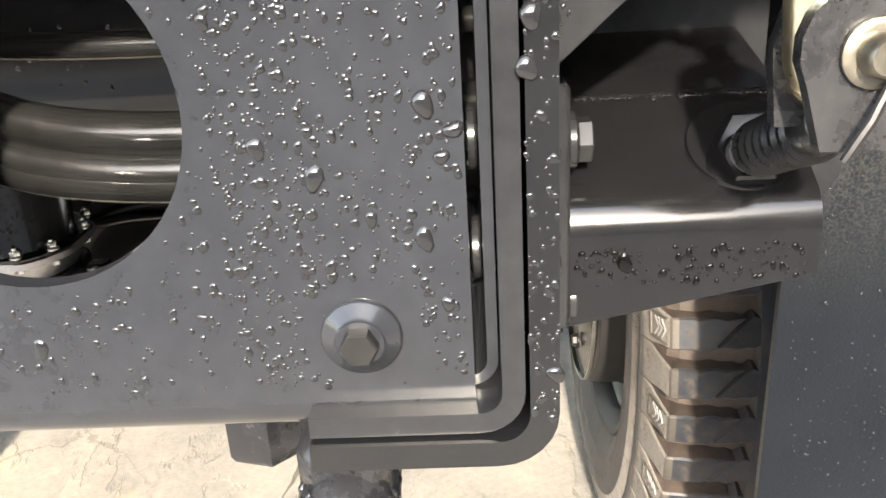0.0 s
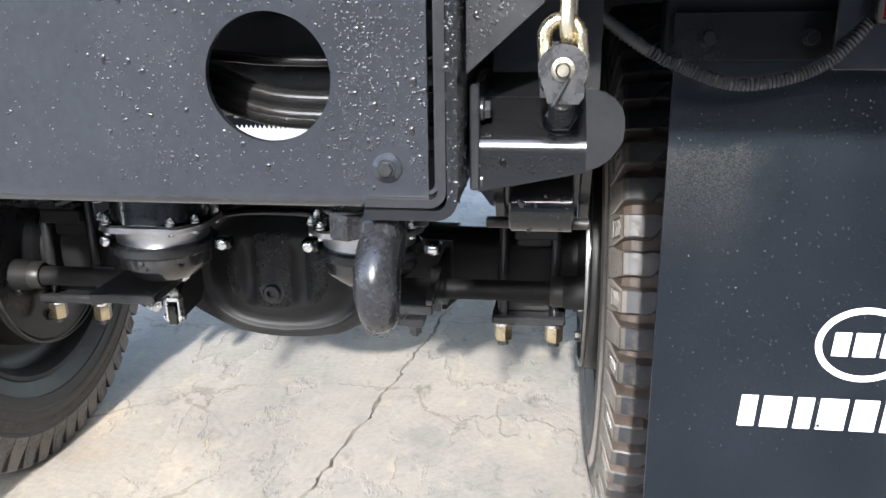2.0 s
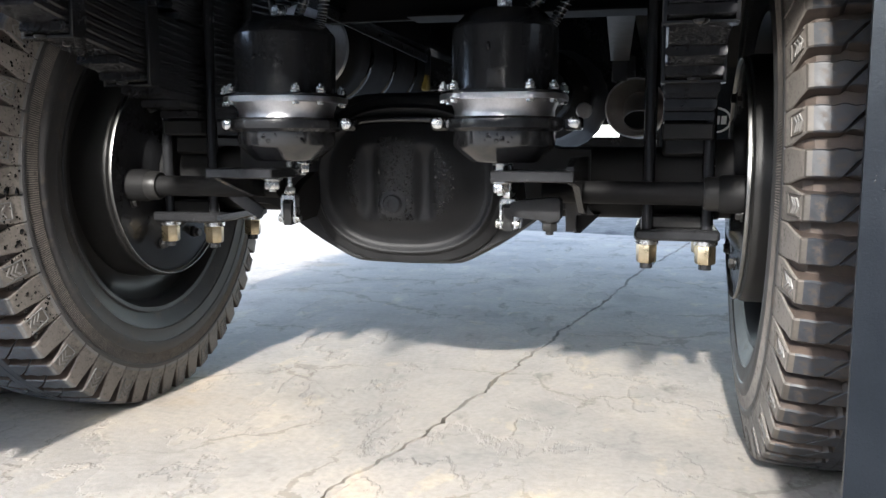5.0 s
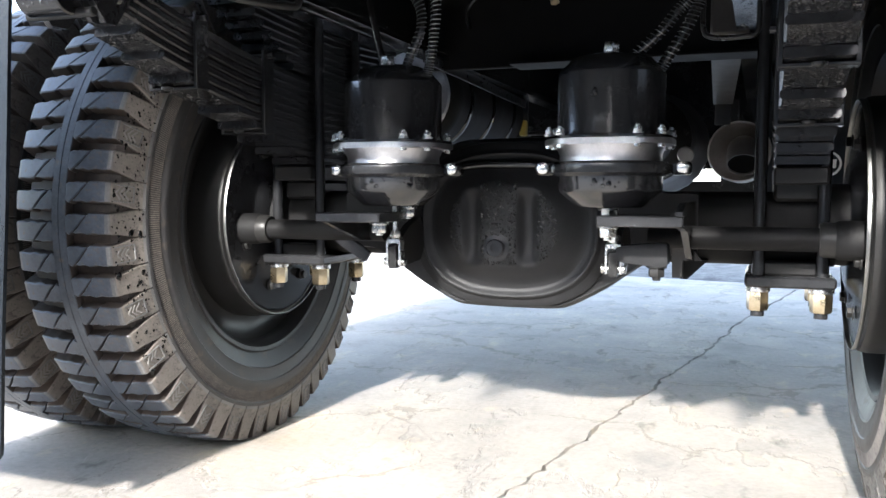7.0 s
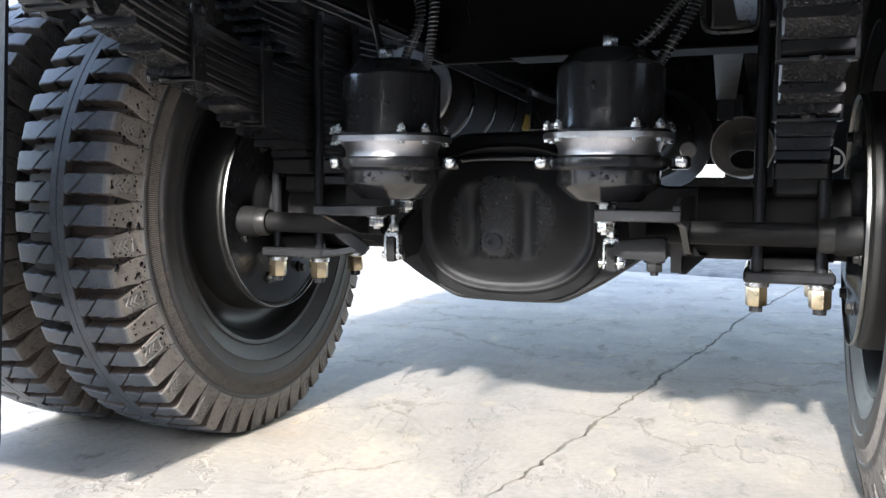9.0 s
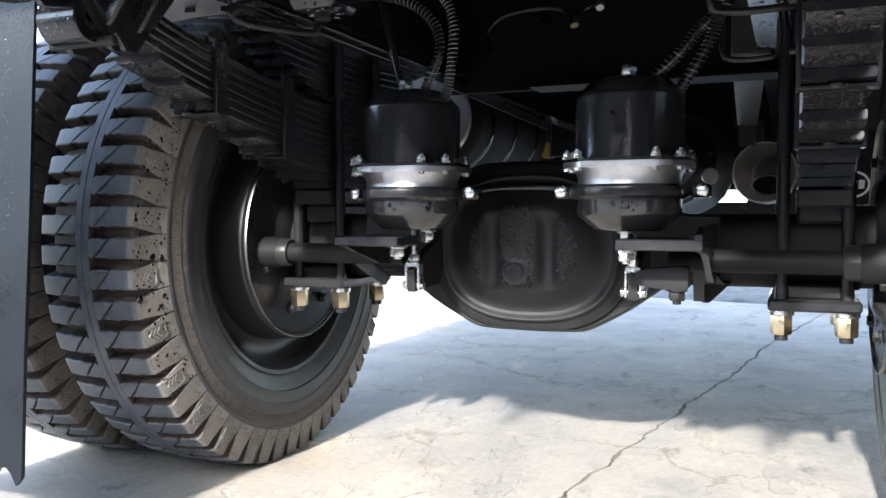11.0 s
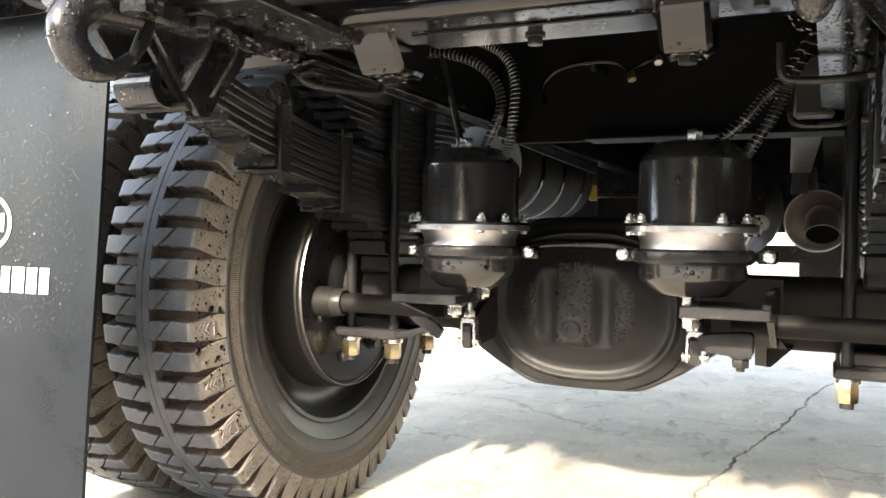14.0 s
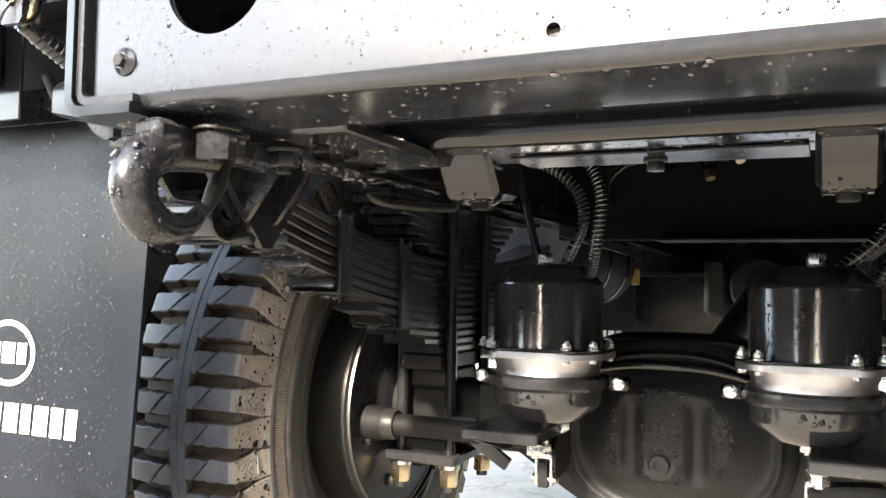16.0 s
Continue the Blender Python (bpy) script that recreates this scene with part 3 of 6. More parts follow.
def build_tyre(label, coat):
    """A lug tyre; coat names the tread's rubber and that of its edges."""
    t = thing("tyre", label, "tyre", "rear dual tyres")
    prof = [(r, -x) for x, r in reversed(HALF_TREAD)] + [(r, x) for x, r in HALF_TREAD[1:]]
    g = Geo().lathe((0, 0, 0), (1, 0, 0), prof, 168)
    rows = len(prof) - 1
    for k in range(rows):            # the rib is bare rubber, the groove floor brown
        r0, r1 = prof[k][0], prof[k + 1][0]
        kind = 1 if min(r0, r1) > 0.465 else 2 if min(r0, r1) > 0.405 else 0
        if kind:
            g.slots.update({k * 168 + n: kind for n in range(168)})
    part("carcass", g, ["rubber", coat[0], "groove"], t, "dusty smooth sidewalls with moulded rings and a centre rib", 28)
    for s in (-1, 1):                # fine ribbed band below the lugs
        g = Geo()
        for i in range(640):
            a = 2 * math.pi * i / 640
            q = []
            for dr, dx in ((0.3875, 0.1131), (0.3660, 0.1164)):
                for w in (-0.0026, 0.0026):
                    q.append(polar(s * (dx + 0.0002), dr, a + w))
            top = [polar(s * 0.1140, 0.3870, a), polar(s * 0.1173, 0.3665, a)]
            g.add(q + top, [(0, 4, 5, 2), (1, 3, 5, 4), (0, 1, 4), (2, 5, 3)])
        part("ribbed_band", g, "flank", t)
    for s in (-1, 1):
        lugs = [block_mesh("tread_lug", s, LUG_ROWS, coat, k == 0) for k in (0, 1)]
        tooth = block_mesh("tread_tooth", s, TOOTH_ROWS, coat)
        for i in range(N_LUG):
            a = PITCH * (i + (0.0 if s > 0 else 0.75))
            for name, me in (("tread_lug", lugs[i % 2]), ("tread_tooth", tooth)):
                ob = new(name, me)
                ob.parent = t
                ob.rotation_euler = (-a, 0, 0)
    return t


def build_wheel():
    """A steel wheel; its inner side faces +x."""
    w = thing("wheel", "black painted steel truck wheel inside the tyre", "wheel", "rear wheels")
    prof = [(0.286, 0.092), (0.288, 0.097), (0.284, 0.101), (0.276, 0.099), (0.268, 0.088), (0.262, 0.075), (0.257, 0.03), (0.250, 0.0), (0.250, -0.06), (0.262, -0.085), (0.284, -0.1),
            (0.288, -0.096), (0.284, -0.09), (0.270, -0.080), (0.262, -0.06), (0.262, 0.07)]
    part("gutter", Geo().lathe((0, 0, 0), (1, 0, 0), [(0.283, 0.094), (0.270, 0.082), (0.262, 0.070), (0.244, 0.058), (0.226, 0.054), (0.213, 0.056), (0.211, 0.050), (0.226, 0.046)], 96), "cast", w, "dusty inner gutter of the rim")
    part("rim", Geo().lathe((0, 0, 0), (1, 0, 0), prof, 96), "matte", w, "black rim with a thin flange")
    prof = [(0.09, -0.02), (0.14, -0.02), (0.16, -0.035), (0.20, -0.05), (0.235, -0.035), (0.252, -0.03), (0.252, -0.02), (0.235, -0.025), (0.2, -0.04), (0.16, -0.025), (0.14, -0.01), (0.09, -0.01)]
    part("disc", Geo().lathe((0, 0, 0), (1, 0, 0), prof, 64), "matte", w)
    return w


def build_brake(side):
    """Drum and dust shield on the axle end; side is +1 towards +x."""
    t = thing("brake_drum", "black brake drum with a shining edge inside the wheel", "brake drum", "rear brakes")
    x = side_x(side, 0.538)
    o = side
    base, ax = (x, AX_Y, AX_Z), (o, 0, 0)
    part("drum", Geo().lathe(base, ax, [(0.198, 0.005), (0.206, 0.008), (0.209, 0.02), (0.209, 0.05), (0.212, 0.055), (0.212, 0.12), (0.11, 0.15), (0, 0.15)], 80), "cast", t)
    part("edge_ring", Geo().lathe(base, ax, [(0.2025, 0.004), (0.2025, -0.002), (0.2030, -0.003), (0.2045, -0.003), (0.2052, -0.001), (0.2052, 0.002), (0.2025, 0.004)], 80), "wire", t, "thin bright worn edge")
    part("dust_shield", Geo().lathe(base, ax, [(0.05, -0.012), (0.10, -0.012), (0.12, 0.0), (0.180, 0.002), (0.196, 0.004), (0.196, 0.010), (0.10, 0.012)], 80), "chassis", t, "pressed black dust shield")
    for a in (200, 250, 300, 20, 70, 120):
        c = (x - o * 0.001, AX_Y + 0.148 * math.cos(radians(a)), AX_Z + 0.148 * math.sin(radians(a)))
        part("shield_bolt", Geo().bolt(c, (-o, 0, 0), 0.016, 0.008), "cast", t)
    part("hub", Geo().lathe((x - o * 0.05, AX_Y, AX_Z), ax, [(0.060, 0), (0.068, 0.004), (0.068, 0.05), (0.10, 0.06), (0.10, 0.07)], 40), "soot", t)
    return t


TYRE_X = 0.671                       # inner tyre from the middle of the axle
clean_tyre = build_tyre("black lug-tread truck tyre dusted brown, standing on concrete", ("lug", "scuff"))
# the tread's colour carries both mud and the shade on this side
shaded_muddy_tyre = build_tyre("black lug-tread truck tyre with brown mud on its tread", ("mud_lug", "mud_edge"))
first_wheel = build_wheel()
spots = [(CX - TYRE_X, 1), (side_x(1, TYRE_X), -1), (CX - TYRE_X - 0.285, -1), (side_x(1, TYRE_X + 0.285), 1)]
for i, (x, s) in enumerate(spots):
    turn = -6.4 + 17.3 * i
    mt = pose(x, AX_Y, AX_Z, turn, 0, 0 if s > 0 else 180)
    mw = pose(x, AX_Y, AX_Z, 0, 0, 0 if s > 0 else 180)
    tyre = shaded_muddy_tyre if x > CX else clean_tyre
    if i < 2:
        tyre.matrix_basis = mt
    else:
        copy_thing(tyre, mt)
    if i == 0:
        first_wheel.matrix_basis = mw
    else:
        copy_thing(first_wheel, mw)
build_brake(-1), build_brake(1)


# ---- rear axle ----
def build_axle():
    t = thing("rear_axle", "black cast rear axle with a ribbed banjo differential cover", "axle")
    def ring(cx, cz, a, b_, y, n=72, p=2.3):
        pts = []
        for i in range(n):
            th = 2 * math.pi * i / n
            c, s = math.cos(th), math.sin(th)
            r = (abs(c) ** p + abs(s) ** p) ** (-1 / p)
            pts.append((cx + a * r * c, y, cz + b_ * r * s))
        return pts
    low = [(-0.33, 0.407), (-0.27, 0.404), (-0.235, 0.385), (-0.205, 0.364), (-0.175, 0.343), (-0.14, 0.323), (-0.108, 0.307), (-0.08, 0.3015), (0.0, 0.300)]
    low += [(-x, z) for x, z in reversed(low[:-1])]
    def outline(y, k):               # banjo and arms seen from behind, drawn in towards the middle by k
        pts = [(0.012 + p.x, 0.462 + (p.y - 0.462) * k) for p in spline([(x, z, 0) for x, z in low], 4)]
        return [(x, y, z) for x, z in pts] + [(x, y, 0.462 + (0.462 - z) * 0.94) for x, z in reversed(pts)]
    g = Geo().loft([outline(0.345, 0.86), outline(0.325, 0.97), outline(0.30, 1.0), outline(0.238, 1.0), outline(0.219, 0.985), outline(0.208, 0.95)])
    part("housing", g, "axle", t, "black banjo housing", 50)
    cx_, ca, cb, cz_ = 0.0155, 0.146, 0.114, 0.4555   # dome of the cover
    def rim(f, y):                   # from the outer edge of the flange (0) to the foot of the dome (1)
        return ring(cx_, cz_, 0.187 + f * (ca - 0.187), 0.150 + f * (cb - 0.150), y, 112, 2.5)
    g = Geo().loft([rim(-0.02, 0.217), rim(0.0, 0.212), rim(0.0, 0.200), rim(0.05, 0.196), rim(0.36, 0.194), rim(0.47, 0.189), rim(0.53, 0.183), rim(0.60, 0.181), rim(0.67, 0.182), rim(0.76, 0.186), rim(0.88, 0.1885), rim(1.0, 0.189)])
    part("cover_flange", g, "axle", t, "rolled flange round the cover", 60)
    secs = []                        # domed cover with two pressed upright valleys
    for k in range(30):
        f = 1.0 * (1 - k / 29) + 0.01
        e = min(1.0, max(0.0, (1.0 - f) / 0.42))
        y = 0.189 - 0.026 * e * e * (3 - 2 * e) - 0.012 * (1 - min(1.0, f) ** 2)
        sec = []
        for (x, _, z) in ring(cx_, cz_, ca * f, cb * f, 0, 132, 2.4):
            u, w = x - 0.0085, (z - 0.452) / 0.068
            valley = math.exp(-(max(0.0, abs(abs(u) - 0.0515) - 0.004) / 0.0115) ** 2) * max(0.0, 1 - abs(w) ** 4)
            sec.append((x, min(0.190, y + 0.017 * valley), z))
        secs.append(sec)
    part("cover", Geo().loft(secs), "axle", t, "domed cover with pressed valleys and fine rain specks", 60)
    g = Geo().lathe((0.005, 0.152, 0.416), (0, -1, 0), [(0.024, -0.004), (0.024, 0.001), (0.017, 0.002), (0.0165, 0.009), (0.0145, 0.011), (0.0085, 0.011), (0.008, 0.002), (0, 0.002)], 28)
    part("fill_plug", g, "chassis", t, "square-socket filler plug")
    for s in (-1, 1):                # round-cornered tubes
        secs = []
        for f in (0.24, 0.30, 0.52):
            sec = []
            for i in range(28):
                th = 2 * math.pi * i / 28
                c, sn = math.cos(th), math.sin(th)
                r = (abs(c) ** 3 + abs(sn) ** 3) ** (-1 / 3)
                sec.append((CX + s * f, AX_Y + 0.055 * r * c, AX_Z + (0.0545 if sn > 0 else 0.0700) * r * sn))
            secs.append(sec)
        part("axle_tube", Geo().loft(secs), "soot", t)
    g = Geo()                        # rolled pipe over the banjo top
    pts = spline([(-0.19, 0.19, 0.500), (-0.135, 0.185, 0.545), (-0.06, 0.183, 0.562), (0.01, 0.183, 0.564), (0.08, 0.183, 0.561), (0.15, 0.185, 0.543), (0.21, 0.19, 0.498)], 8)
    g.sweep(pts, 0.008, 14)
    part("top_bead", g, "gloss", t, "wet rounded bead along the housing top")
    part("housing_nut", Geo().bolt((0.292, 0.061, 0.4015), (0, 0, -1), 0.022, 0.014, stud=0.006), "cast", t)
    for s in (-1, 1):                # spring seats
        x = side_x(s, LEAF_X)
        part("spring_seat", Geo().box((x - 0.0395, 0.203, 0.500), (x + 0.0395, 0.333, 0.537), 0.006), "cast", t)
    return t


build_axle()


def build_camshaft(s):
    """S-cam tube with its bush and lever."""
    t = thing("brake_camshaft", "black brake camshaft tube with a cast end bush", "camshaft", "brake camshafts")
    x0, x1 = side_x(s, 0.515), CX + s * 0.235
    y, z = 0.130, 0.443
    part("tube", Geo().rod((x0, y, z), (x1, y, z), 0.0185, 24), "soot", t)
    part("bush", Geo().lathe((x0 + s * 0.01, y, z), (-s, 0, 0), [(0, 0), (0.025, 0), (0.027, 0.003), (0.027, 0.042), (0.024, 0.048), (0.0, 0.048)], 28), "cast", t, "pitted cast bush")
    part("stub", Geo().lathe((side_x(s, 0.555), y, z), (-s, 0, 0), [(0, 0), (0.030, 0), (0.030, 0.05), (0.026, 0.058)], 28), "soot", t)
    return t


build_camshaft(-1), build_camshaft(1)


# ---- brake chambers ----
CAN_Y, CAN_Z = 0.031, 0.009          # chamber axis, and its height over the drawing below


def build_chamber(cx, mid):
    t = thing("brake_chamber", "gloss black spring brake chamber with bare aluminium flange, rain spotted", "brake chamber", "spring brake chambers")
    c = (cx, CAN_Y, CAN_Z)
    A = (0, 0, 1)
    part("spring_can", Geo().lathe(c, A, [(0, 0.714), (0.046, 0.712), (0.060, 0.707), (0.0755, 0.6900), (0.0797, 0.685), (0.0810, 0.681), (0.0810, 0.592), (0.083, 0.588), (0.088, 0.587)], 72), "can", t, "gloss black upper can")
    def plate(r, w):                 # the flange has flat sides front and back
        return [(cx + max(-w, min(w, r * math.cos(a))), CAN_Y + max(-0.0815, min(0.0815, r * math.sin(a)))) for a in np.linspace(0, 2 * math.pi, 72, endpoint=False)]
    part("can_foot", Geo().loft([[(x, y, CAN_Z + z) for x, y in plate(r, 0.0925)] for r, z in ((0.097, 0.5855), (0.0985, 0.5865), (0.0985, 0.589), (0.096, 0.590))]), "gloss", t)
    part("flange", Geo().loft([[(x, y, CAN_Z + z) for x, y in plate(r, 0.0940)] for r, z in ((0.097, 0.576), (0.100, 0.577), (0.100, 0.5845), (0.097, 0.5855))]), "alu", t, "bare aluminium flange plate")
    part("adapter", Geo().lathe(c, A, [(0.083, 0.577), (0.0815, 0.573), (0.0770, 0.562), (0.0770, 0.555), (0.078, 0.549)], 72), "alu", t, "bare aluminium neck")
    part("clamp_ring", Geo().lathe(c, A, [(0.075, 0.552), (0.085, 0.552), (0.0895, 0.548), (0.0905, 0.541), (0.0895, 0.535), (0.083, 0.530), (0.077, 0.531)], 72), "chassis", t, "wet black clamp ring")
    part("service_can", Geo().lathe(c, A, [(0.079, 0.534), (0.0785, 0.511), (0.0765, 0.506), (0.054, 0.486), (0.049, 0.483), (0.0, 0.482)], 72), "can", t, "black lower can with a vent hole")
    part("vent_hole", Geo().lathe((mid - 0.001, CAN_Y - 0.077, CAN_Z + 0.515), (0, -1, 0), [(0.0030, 0), (0.0036, 0.0020), (0.0024, 0.0026), (0.002, 0.0), (0, 0.0)], 14), "hose", t)
    for x, y in ((-0.085, -0.045), (-0.062, -0.073), (0.050, -0.074), (0.081, -0.050), (0.088, 0.02), (0.074, 0.060), (0.03, 0.075), (-0.04, 0.075), (-0.079, 0.052), (-0.088, 0.0)):
        b_ = part("flange_bolt", Geo().bolt((cx + x, CAN_Y + y, CAN_Z + 0.5900), A, 0.0115, 0.007, True, 0.004), "zinc", t)
        part("nut", Geo().bolt((cx + x, CAN_Y + y, CAN_Z + 0.5765), (0, 0, -1), 0.010, 0.005, False), "zinc", b_)
    for s in (-1, 1):                # clamp lugs with long bolts
        x = mid + s * 0.103
        part("clamp_lug", Geo().box((x - 0.016, CAN_Y - 0.012, CAN_Z + 0.532), (x + 0.014, CAN_Y + 0.012, CAN_Z + 0.552), 0.004), "gloss", t)
        g = Geo().rod((x + s * 0.002, CAN_Y + 0.02, CAN_Z + 0.543), (x + s * 0.002, CAN_Y - 0.016, CAN_Z + 0.543), 0.005, 14)
        g.lathe((x + s * 0.002, CAN_Y - 0.014, CAN_Z + 0.543), (0, -1, 0), [(0.0085, 0), (0.009, 0.002), (0.009, 0.007), (0.007, 0.0085), (0, 0.0088)], 20)
        part("clamp_bolt", g, "zinc", t, "bright zinc bolt head")
    part("release_nut", Geo().bolt((cx + 0.004, CAN_Y - 0.030, CAN_Z + 0.7085), A, 0.021, 0.016), "zinc", t, "bright release nut")
    return t


build_chamber(-0.1390, -0.1335)
build_chamber(0.2235, 0.227)


def build_bracket(cx, s):
    """Chamber bracket on the axle arm, with stud nut and pushrod clevis."""
    t = thing("chamber_bracket", "welded black plate bracket carrying the brake chamber", "bracket", "chamber brackets")
    o = -0.240 if s < 0 else 0.340
    i_ = cx - s * 0.008
    lo, hi = min(o, i_), max(o, i_)
    part("shelf", Geo().box((lo, -0.058, 0.4655), (hi, 0.075, 0.4815), 0.002), "chassis", t, "thick wet shelf plate")
    # sloping web from the shelf down to the axle arm
    if s < 0:
        web = [(-0.336, 0.466), (-0.290, 0.466), (-0.299, 0.4506), (-0.231, 0.4028), (-0.241, 0.386), (-0.289, 0.415), (-0.329, 0.4464)]
        part("web", Geo().slab(web, [], lambda u, v, w: (u, 0.125 + w, v), 0.012), "chassis", t)
    else:
        foot = [(0.3145, 0.398), (0.360, 0.400), (0.326, 0.366), (0.3145, 0.366)]
        part("foot", Geo().slab(foot, [], lambda u, v, w: (u, 0.222 + w, v), 0.012), "soot", t)
        gusset = [(0.3003, 0.455), (0.3025, 0.370), (0.3196, 0.370), (0.3196, 0.3995), (0.350, 0.400), (0.3192, 0.443), (0.314, 0.455)]
        part("gusset", Geo().slab(gusset, [], lambda u, v, w: (u, 0.200 + w, v), 0.012), "tan", t, "flame-cut gusset under the shelf")
        part("side_plate", Geo().slab([(-0.052, 0.4655), (-0.052, 0.488), (0.0, 0.500), (0.2, 0.500), (0.2, 0.40), (0.14, 0.408), (0.04, 0.455)], [], lambda u, v, w: (0.329 + w, u, v), 0.010), "chassis", t, "thick welded side plate")
    if s < 0:
        part("cheek", Geo().slab([(-0.045, 0.465), (0.20, 0.475), (0.20, 0.42), (0.08, 0.43), (0.0, 0.452)], [], lambda u, v, w: (o - s * (0.006 + w), u, v), 0.01), "chassis", t)
    for k, y, z in ((cx + s * 0.004, -0.030, 0.4655), (cx - s * 0.010, 0.056, 0.490)):
        part("stud_nut", Geo().bolt((k, y, z), (0, 0, -1), 0.022, 0.014, True, 0.004), "zinc", t, "bright zinc nut")
    return t


build_bracket(-0.1335, -1), build_bracket(0.227, 1)


def build_clevis(x, y):
    t = thing("pushrod_clevis", "bright zinc clevis hanging on the chamber pushrod", "clevis", "pushrod clevises")
    part("rod", Geo().rod((x, y, 0.50), (x, y, 0.425), 0.0055, 14), "zinc", t)
    part("lock_nut", Geo().hexa((x, y, 0.436), (0, 0, 1), 0.018, 0.011), "zinc", t)
    g = Geo().box((x - 0.0135, y - 0.009, 0.424), (x + 0.0135, y + 0.009, 0.436), 0.003)
    for s in (-1, 1):
        g.box((x + s * 0.0115 - 0.0025, y - 0.009, 0.386), (x + s * 0.0115 + 0.0025, y + 0.009, 0.430), 0.002)
    part("fork", g, "zinc", t)
    g = Geo().rod((x - 0.018, y, 0.394), (x + 0.018, y, 0.394), 0.005, 16)
    g.rod((x - 0.0205, y, 0.394), (x - 0.0165, y, 0.394), 0.0075, 16).rod((x + 0.0165, y, 0.394), (x + 0.0195, y, 0.394), 0.0075, 16)
    part("pin", g, "zinc", t)
    part("lever", Geo().slab([(0.383, -0.012), (0.42, -0.014), (0.455, 0.05), (0.47, 0.10), (0.43, 0.13), (0.39, 0.10)], [], lambda u, v, w: (x - 0.007 + w, y + v, u), 0.014), "cast", t, "black slack adjuster lever")
    return t


build_clevis(-0.152, 0.066)
right_clevis = build_clevis(0.226, 0.066)
part("adjuster_arm", Geo().loft([[(x, y, z) for y, z in ((0.044, 0.418 - h), (0.078, 0.418 - h), (0.082, 0.418), (0.078, 0.420 + h), (0.044, 0.420 + h), (0.040, 0.418))] for x, h in ((0.232, 0.009), (0.250, 0.013), (0.290, 0.017), (0.306, 0.017), (0.310, 0.013))]), "axle", right_clevis, "black slack adjuster arm")


# ---- leaf springs ----
TH = 0.0138                          # from leaf to leaf
LEAF_Z, BEND = 0.5652, 0.220


def leaf_path(base, k, y0, y1, n=22):
    return [(y0 + (y1 - y0) * i / n, base + k * ((y0 + (y1 - y0) * i / n) - AX_Y) ** 2) for i in range(n + 1)]


def leaf_geo(x, base, k, back, front, w=0.0395):
    g = Geo()
    secs = []
    P = leaf_path(base, k, AX_Y - back, AX_Y + front)
    for y, z in P:
        sl = 2 * k * (y - AX_Y)
        nz, ny = 1 / math.hypot(1, sl), -sl / math.hypot(1, sl)
        c, t_ = 0.0028, TH - 0.0012
        sec = []
        for u, h in ((-w + c, 0), (w - c, 0), (w, c), (w, t_ - c), (w - c, t_), (-w + c, t_), (-w, t_ - c), (-w, c)):
            sec.append((x + u, y + ny * h, z + nz * h))
        secs.append(sec)
    return g.loft(secs)


HALF = [0.113, 0.171, 0.229, 0.287, 0.341, 0.464, 0.523, 0.575, 0.620, 0.655, 0.690]


def build_spring(s):
    t = thing("leaf_spring", "stack of wet black steel leaf springs on the axle", "leaf spring", "rear leaf springs")
    x = side_x(s, LEAF_X)
    for i, h in enumerate(HALF):
        part("leaf", leaf_geo(x, LEAF_Z + TH * i, BEND, h, h), "leaf", t)
    part("main_leaf", leaf_geo(x, LEAF_Z + TH * len(HALF), BEND, 0.725, 0.73), "leaf", t)
    top = LEAF_Z + TH * (len(HALF) + 1) + 0.006
    for i, h in enumerate([0.16, 0.185, 0.21, 0.235, 0.26, 0.285, 0.31]):
        part("helper_leaf", leaf_geo(x, top + TH * i, 0.14, h, h), "leaf", t)
    part("spacer", Geo().box((x - 0.038, 0.19, top - 0.006), (x + 0.038, 0.346, top + 0.001), 0.001), "chassis", t)
    part("seat_pad", Geo().box((x - 0.040, 0.165, 0.5365), (x + 0.040, 0.371, 0.5645), 0.003), "cast", t)
    for y, i0 in ((-0.171, 5), (0.016, 3)):  # rebound clips
        bow = BEND * (y - AX_Y) ** 2
        zb, zt = LEAF_Z + TH * i0 + bow, LEAF_Z + TH * 12 + bow + 0.016
        g = Geo()
        for e in (-1, 1):
            g.box((x + e * 0.042 - 0.003, y - 0.016, zb - 0.002), (x + e * 0.042 + 0.003, y + 0.016, zt), 0.001)
        g.box((x - 0.045, y - 0.016, zb - 0.005), (x + 0.045, y + 0.016, zb - 0.0005), 0.001)
        g.rod((x - 0.054, y, zt - 0.008), (x + 0.054, y, zt - 0.008), 0.006, 12)
        part("rebound_clip", g, "chassis", t)
        part("rivet", Geo().lathe((x, y - 0.028, zb + 0.001 - 0.0035 * (i0 > 3)), (0, 0, -1), [(0.009, 0), (0.0085, 0.003), (0.005, 0.005), (0, 0.0055)], 16), "shackle", t)
    # spring eye on the rear pin
    zc = 0.766
    part("eye", Geo().lathe((0.07 + s * 0.4425 - 0.030, -0.462, zc), (1, 0, 0), [(0.014, 0), (0.022, 0), (0.022, 0.060), (0.014, 0.060)], 28), "chassis", t)
    return t


